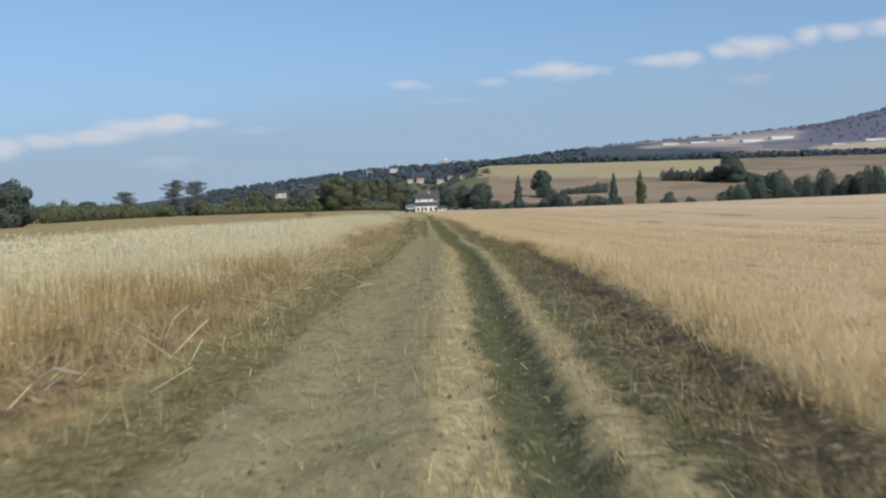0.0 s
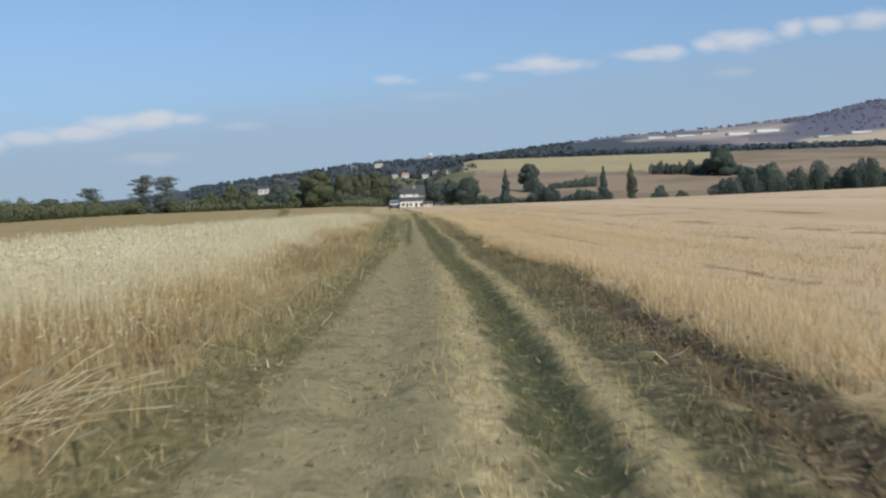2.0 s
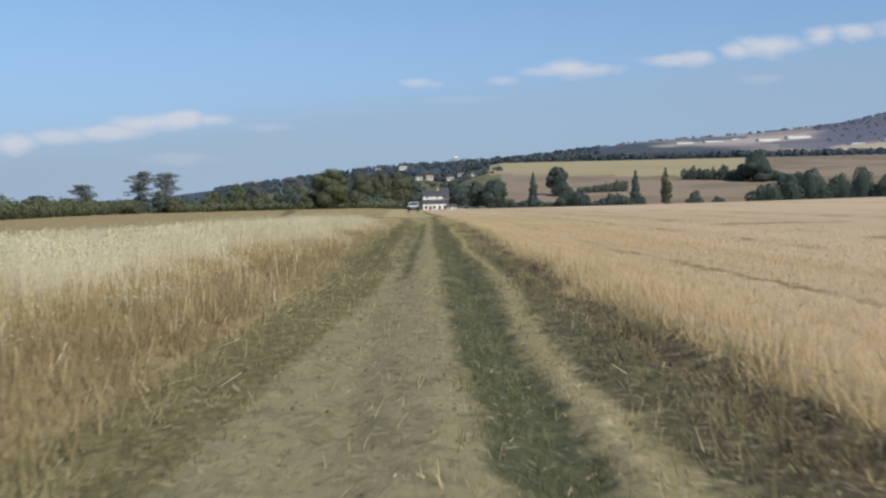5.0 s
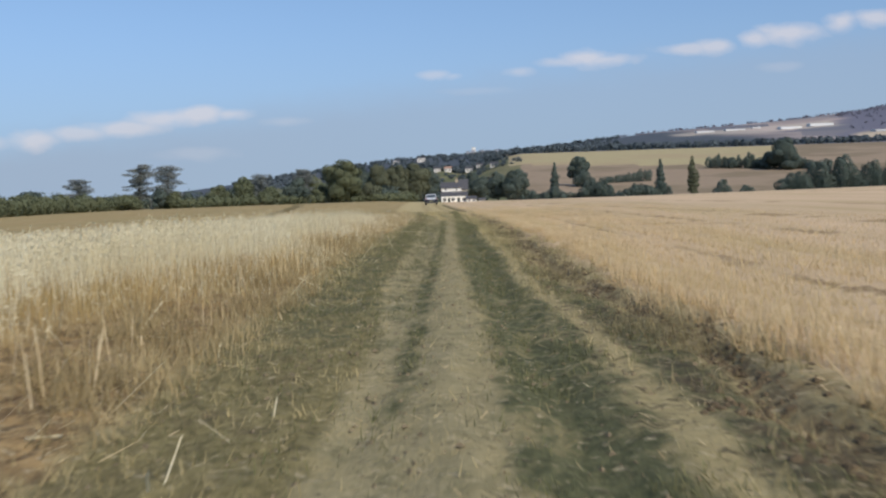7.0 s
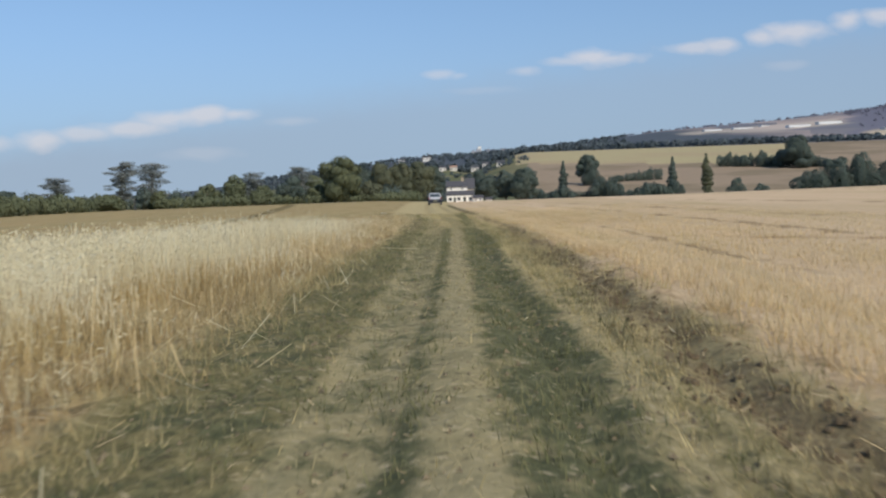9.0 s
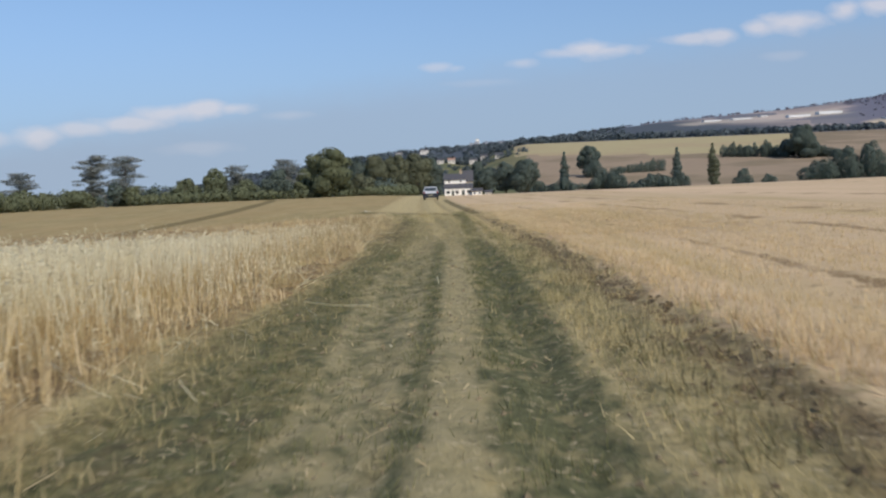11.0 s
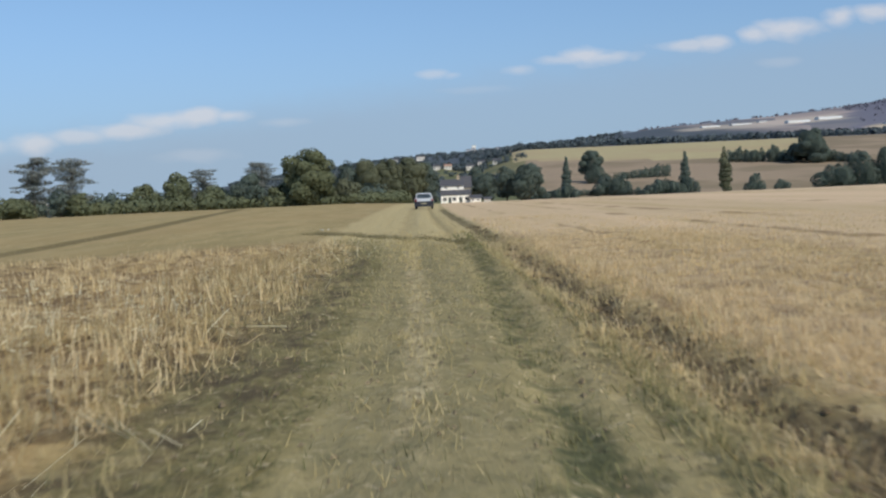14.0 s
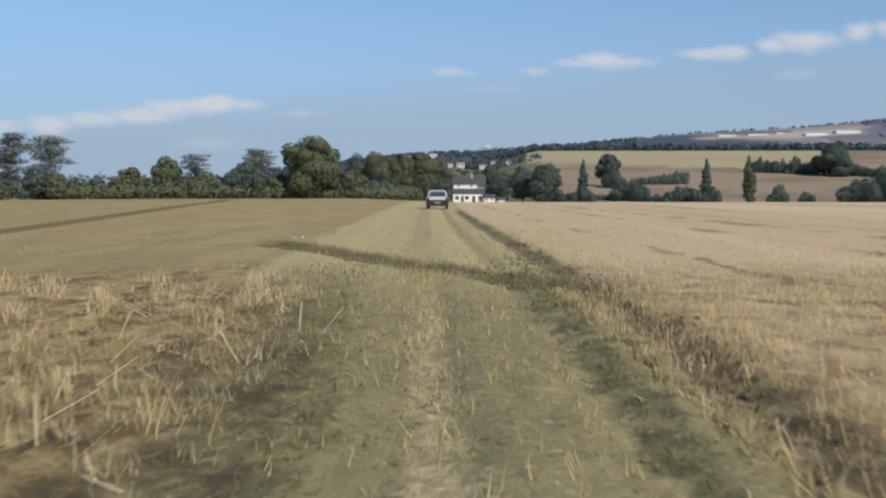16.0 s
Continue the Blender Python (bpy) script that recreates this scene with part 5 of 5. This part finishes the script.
def track_grass():
    rng = np.random.default_rng(304)
    green, dry = [], []
    u, y, x = scatter(rng, -3.0, 3.0, 3, 135, 620)
    clump = field_noise(x, y, .28, 32) * .6 + field_noise(x, y, 1.1, 33) * .4
    green_share, olive_share, dark_share, pale_share, dust_share, _ = strips(u + .25 * (field_noise(x, y, .9, 31) - .5), y)
    pg = (.95 * green_share + .2 * olive_share * (1 - smooth((y - 96) / 8))) * smooth((clump - .34) / .22) * (1 - .8 * dark_share)
    pd = (.85 * pale_share + .30 * olive_share + .05 * dust_share + .03) * smooth((.72 - clump) / .25) * (1 - .8 * green_share) * (1 - .7 * dark_share)
    pick = rng.uniform(0, 1, len(u))
    for prob, bag, lo, hi, lean in ((pg * .85, green, .02, .10, .5), (pd * .75, dry, .03, .14, .5)):
        k = pick < prob
        pick = np.where(k, 2, pick)
        n = int(k.sum())
        h = rng.uniform(lo, hi, n) * (.7 + .7 * clump[k])
        bag.append(blades(rng, x[k], y[k], h, (.008 + .012 * smooth((y[k] - 112) / 20)) * rng.uniform(.7, 1.4, n), np.abs(rng.normal(lean, .25, n)).clip(0, .95), .01, .2))
    # weeds of the crossing furrow
    t = rng.uniform(0, 1, 7000)
    xx = -7.7 + 7.1 * t + rng.normal(0, .22, len(t))
    yy = 123.7 - 1.83 * xx + rng.normal(0, .6, len(t))
    furrow_weeds = []
    furrow_weeds.append(blades(rng, xx, yy, rng.uniform(.03, .12, len(t)), rng.uniform(.012, .025, len(t)), np.abs(rng.normal(.4, .2, len(t))).clip(0, .9)))
    # brown weeds along both edges of the crop
    brown, dark = [], []
    for lo, hi, dens, tall, seed in ((-4.6, -1.9, 420, .29, 41), (1.3, 2.8, 290, .2, 43)):
        u, y, x = scatter(rng, lo, hi, 3, 122, dens)
        mound = field_noise(x, y, .5, seed) * .6 + field_noise(x, y, 2.2, seed + 1) * .4
        k = rng.uniform(0, 1, len(u)) < smooth((mound - (.38 if lo < 0 else .5)) / .18) * ((.45 + .55 * smooth((y - 30) / 12)) * (1 - .75 * smooth((y - 66) / 20)) if lo < 0 else 1 - .7 * smooth((y - 45) / 20) - .27 * smooth((y - 84) / 14)) * (1 - ((u - (lo + hi) / 2) / (hi - lo) * 2) ** 2) * 1.2
        u, y, x, mound = u[k], y[k], x[k], mound[k]
        (brown if lo < 0 else dark).append(blades(rng, x, y, tall * rng.uniform(.3, 1.1, len(u)) * (.5 + mound), rng.uniform(.006, .014, len(u)), np.abs(rng.normal(.45, .25, len(u))).clip(0, .95), .01, .35))
    # pale tufts between them
    for lo, hi in ((-3.6, -1.7), (1.1, 3.0)):
        u, y, x = scatter(rng, lo, hi, 3, 124, 620)
        tuft = field_noise(x, y, .22, 45) * .65 + field_noise(x, y, 1.4, 46) * .35
        k = (tuft > .6) & (rng.uniform(0, 1, len(u)) < np.where(u > 0, .14 + (.6 * smooth((y - 62) / 10) - .35 * smooth((y - 90) / 6) * (1 - smooth((y - 104) / 6))) * smooth((u - .9) / .5), .4))
        dry.append(blades(rng, x[k], y[k], rng.uniform(.04, .17, int(k.sum())), rng.uniform(.004, .009, int(k.sum())), np.abs(rng.normal(.4, .25, int(k.sum()))).clip(0, .9), .01, .3))
    stuff("brown_weeds", brown, BROWNWEED, "brown withered weeds along the crop edge", "weeds")
    stuff("dark_weeds", dark + furrow_weeds, DARKWEED, "dark withered weeds below the stubble edge", "weeds")
    stuff("green_grass", green, GREENGRASS, "low green weeds and grass in the wheel tracks", "grass")
    stuff("dry_grass", dry, DRYGRASS, "dry pale grass tufts on the track", "grass")


def litter():
    rng = np.random.default_rng(306)
    u, y, x = scatter(rng, -3.4, 3.2, 3, 124, 13)
    k = rng.uniform(0, 1, len(u)) < .25 + .9 * field_noise(x, y, .6, 51)
    x, y = x[k], y[k]
    n = len(x)
    q = blades(rng, x, y, rng.uniform(.02, .085, n), rng.uniform(.004, .012, n), rng.uniform(.9, .995, n), -.008, .8)
    beds = [q]
    for lo, hi, y0, y1, each in ((-4.6, -2.0, 41, 60, 26), (-3.6, -1.9, 60, 84, 12), (-6.5, -1.9, 86, 125, 16), (2.3, 4.2, 8, 125, 10)):
        u, y, x = scatter(rng, lo, hi, y0, y1, each)
        k = field_noise(x, y, .5, 52) > .45
        x, y = x[k], y[k]
        beds.append(blades(rng, x, y, rng.uniform(.06, .26, len(x)), rng.uniform(.006, .016, len(x)), rng.uniform(.93, .995, len(x)), -.012, .8))
    stuff("straw_litter", beds, STUBBLE, "loose broken straw scattered over the track", "straw")
    u, y, x = scatter(rng, -2.2, 2.6, 3, 124, 20)
    n = len(x)
    z = height(x, y) + wrinkle(x, y)
    r = rng.uniform(.008, .03, n) * rng.uniform(.5, 1.4, n)
    c = np.stack([x, y, z - .004], -1)
    a = rng.uniform(0, 6.28, n)
    ring = [c + np.stack([np.cos(a + t) * r, np.sin(a + t) * r, r * 0], -1) for t in (0, 2.1, 4.2)]
    tip = c + np.stack([r * 0, r * 0, r * rng.uniform(.5, .9, n)], -1)
    tri = np.concatenate([np.stack([ring[i], ring[(i + 1) % 3], tip], 1) for i in range(3)])
    n = 5000
    y = rng.uniform(3, 138, n)
    x = place(dark_middle(y) + rng.normal(0, .16, n), y)
    z = height(x, y) + wrinkle(x, y)
    r = rng.uniform(.012, .045, n)
    c, a = np.stack([x, y, z - .006], -1), rng.uniform(0, 6.28, n)
    ring = [c + np.stack([np.cos(a + t) * r, np.sin(a + t) * r, r * 0], -1) for t in (0, 1.57, 3.14, 4.71)]
    tip = c + np.stack([rng.normal(0, .2, n) * r, rng.normal(0, .2, n) * r, r * rng.uniform(.6, 1.1, n)], -1)
    lumps = [np.stack([ring[i], ring[(i + 1) % 4], tip], 1) for i in range(4)]
    # broken lumps of turned earth in the furrow beside the stubble
    n = 2600
    y = rng.uniform(3, 124, n)
    x = place(dark_middle(y) + rng.normal(-.05, .26, n), y)
    keep = field_noise(x, y, .7, 53) > .55 + .12 * smooth((y - 92) / 8)
    x, y = x[keep], y[keep]
    n = len(x)
    r = rng.uniform(.02, .055, n)
    c, a = np.stack([x, y, height(x, y) + wrinkle(x, y) - .012], -1), rng.uniform(0, 6.28, n)
    spread = [np.stack([np.cos(a + t) * r * rng.uniform(.7, 1.2, n), np.sin(a + t) * r * rng.uniform(.7, 1.2, n), r * 0], -1) for t in np.arange(5) * 1.257]
    low = [c + d for d in spread]
    high = [c + d * rng.uniform(.45, .8, (n, 1)) + np.stack([r * 0, r * 0, r * rng.uniform(.4, .8, n)], -1) for d in spread]
    crown = c + np.stack([r * 0, r * 0, r * .85], -1)
    for i in range(5):
        j = (i + 1) % 5
        lumps += [np.stack([low[i], low[j], high[j]], 1), np.stack([low[i], high[j], high[i]], 1), np.stack([high[i], high[j], crown], 1)]
    stuff("earth_lumps", [np.concatenate(lumps)], EARTH, "dark lumps of turned earth beside the stubble", "soil")
    stuff("soil_clods", [tri], CLOD, "small dry soil clods on the track", "soil")


def fallen_straw():
    rng = np.random.default_rng(305)
    n = 850
    side = rng.uniform(0, 1, n) < .97
    u = np.where(side, -2.6 + rng.normal(0, .55, n), rng.uniform(-1.6, 3.2, n))
    y = rng.uniform(4, 125, n)
    x = place(u, y)
    long = rng.uniform(.1, .5, n) * np.where(side, 1, .4)
    w = rng.uniform(.006, .014, n)
    q = blades(rng, x, y, long, w, rng.uniform(.8, .98, n), -.01, .8)
    # a few long bent stalks caught at the crop's edge: points of x, y and height over the ground
    bent = []
    for w0, stalk in ((.018, ((-3.36, 89.35, .01), (-3.29, 89.85, .03), (-3.26, 90.45, .05))), (.016, ((-3.29, 89.85, .02), (-3.58, 90.64, .12))),
                      (.022, ((-2.42, 9.30, 0), (-2.32, 9.75, 0.16), (-2.20, 9.90, 0.3))), (.02, ((-2.24, 9.10, 0.02), (-2.35, 8.85, 0.14), (-2.53, 8.80, 0.27))),
                      (.024, ((-2.92, 7.06, 0), (-2.82, 7.24, 0.14), (-2.60, 7.05, 0.27), (-2.38, 6.90, 0.27))), (.016, ((-2.77, 10.49, 0), (-2.70, 10.60, 0.2), (-2.71, 11.30, 0.27))),
                      (.02, ((-3.18, 15.16, 0.05), (-2.29, 14.12, 0.03), (-2.05, 13.72, 0.01))), (.018, ((-2.28, 16.78, 0.01), (-2.10, 17.03, 0.02))),
                      (.018, ((-1.39, 16.98, 0.01), (-1.28, 17.33, 0.03), (-1.17, 17.62, 0.02))), (.02, ((-2.28, 19.76, 0), (-1.85, 18.90, 0.27))), (.018, ((-3.13, 19.10, 0), (-2.60, 18.10, 0.3))),
                      (.022, ((-2.98, 87.42, 0.03), (-2.56, 86.99, 0.02), (-2.10, 86.80, 0.03))), (.016, ((-3.42, 89.57, 0.01), (-3.30, 89.82, 0.08), (-2.87, 89.53, 0.2))),
                      (.014, ((-3.42, 89.67, 0.01), (-3.18, 89.57, 0.2))), (.022, ((-4.74, 93.65, 0.03), (-4.46, 93.75, 0.03))), (.018, ((-3.83, 107.65, 0.02), (-3.38, 107.51, 0.03))),
                      (.02, ((-2.94, 53.17, 0.02), (-2.75, 53.23, 0.03))), (.02, ((-3.70, 57.71, 0.03), (-3.40, 57.62, 0.03)))):
        pts = np.array([(px, py, float(height(px, py) + wrinkle(px, py)) + up) for px, py, up in stalk])
        for p0, p1 in zip(pts[:-1], pts[1:]):
            for across in (np.array([0, 0, 1.0]), np.cross(p1 - p0, (0, 0, 1.0))):
                d = across / np.linalg.norm(across) * w0 / 2
                bent.append(np.stack([p0 - d, p0 + d, p1 + d * .8, p1 - d * .8])[None])
    # a lodged sheaf of the crop, fanning over the verge from its roots
    for _ in range(30):
        x0, y0 = -2.75 + rng.normal(0, .22), 20.2 + rng.normal(0, .45)
        z0 = float(height(x0, y0) + wrinkle(x0, y0))
        rise, long = rng.uniform(.05, .75), rng.uniform(.4, .95)
        side = rng.normal(.0, .45)
        p0 = np.array((x0, y0, z0))
        for step, drop in ((.34, .15), (.33, 0), (.33, -.22)):
            tilt = max(.02, rise + drop)
            p1 = p0 + np.array((math.cos(tilt) * math.cos(side), math.cos(tilt) * math.sin(side), math.sin(tilt))) * long * step
            for across in (np.array([0, 0, 1.0]), np.cross(p1 - p0, (0, 0, 1.0))):
                d = across / np.linalg.norm(across) * .0045
                bent.append(np.stack([p0 - d, p0 + d, p1 + d, p1 - d])[None])
            p0 = p1
    # shorter ones, straight
    for cx, cy, k in ((-2.75, 10.2, 14), (-3.3, 8.6, 10), (-2.6, 21, 10), (-3.2, 62, 8), (-3.2, 76, 8)):
        cxs, cys = cx + rng.normal(0, .3, k), cy + rng.normal(0, .8, k)
        bent.append(blades(rng, cxs, cys, rng.uniform(.15, .45, k), rng.uniform(.006, .011, k), rng.uniform(.3, .93, k), -.01, .7))
    stuff("fallen_straw", [q] + bent, STRAW, "fallen and bent straw stalks on the verge", "straw")


tall_crop()
right_stubble()
left_stubble()
track_grass()
fallen_straw()
litter()

# ---- groups of alike things ----
for thing in list(scene.objects):
    if thing.parent is None and "category" in thing.keys():
        kind_of, said = thing["category"], thing["label"]
        if kind_of == "bush":
            tagged(thing, group="bushes in the valley hedgerow")
        elif kind_of == "barn":
            tagged(thing, group="long pale buildings on the far hillside")
        elif kind_of == "house" and "village" in said:
            tagged(thing, group="village houses")
        elif "poplar" in said:
            tagged(thing, group="poplars in the valley")
        elif kind_of == "tree" and "hedgerow" in said:
            tagged(thing, group="trees in the hedgerow")
        elif kind_of == "tree" and "farmhouse" in said:
            tagged(thing, group="trees round the farmhouse")
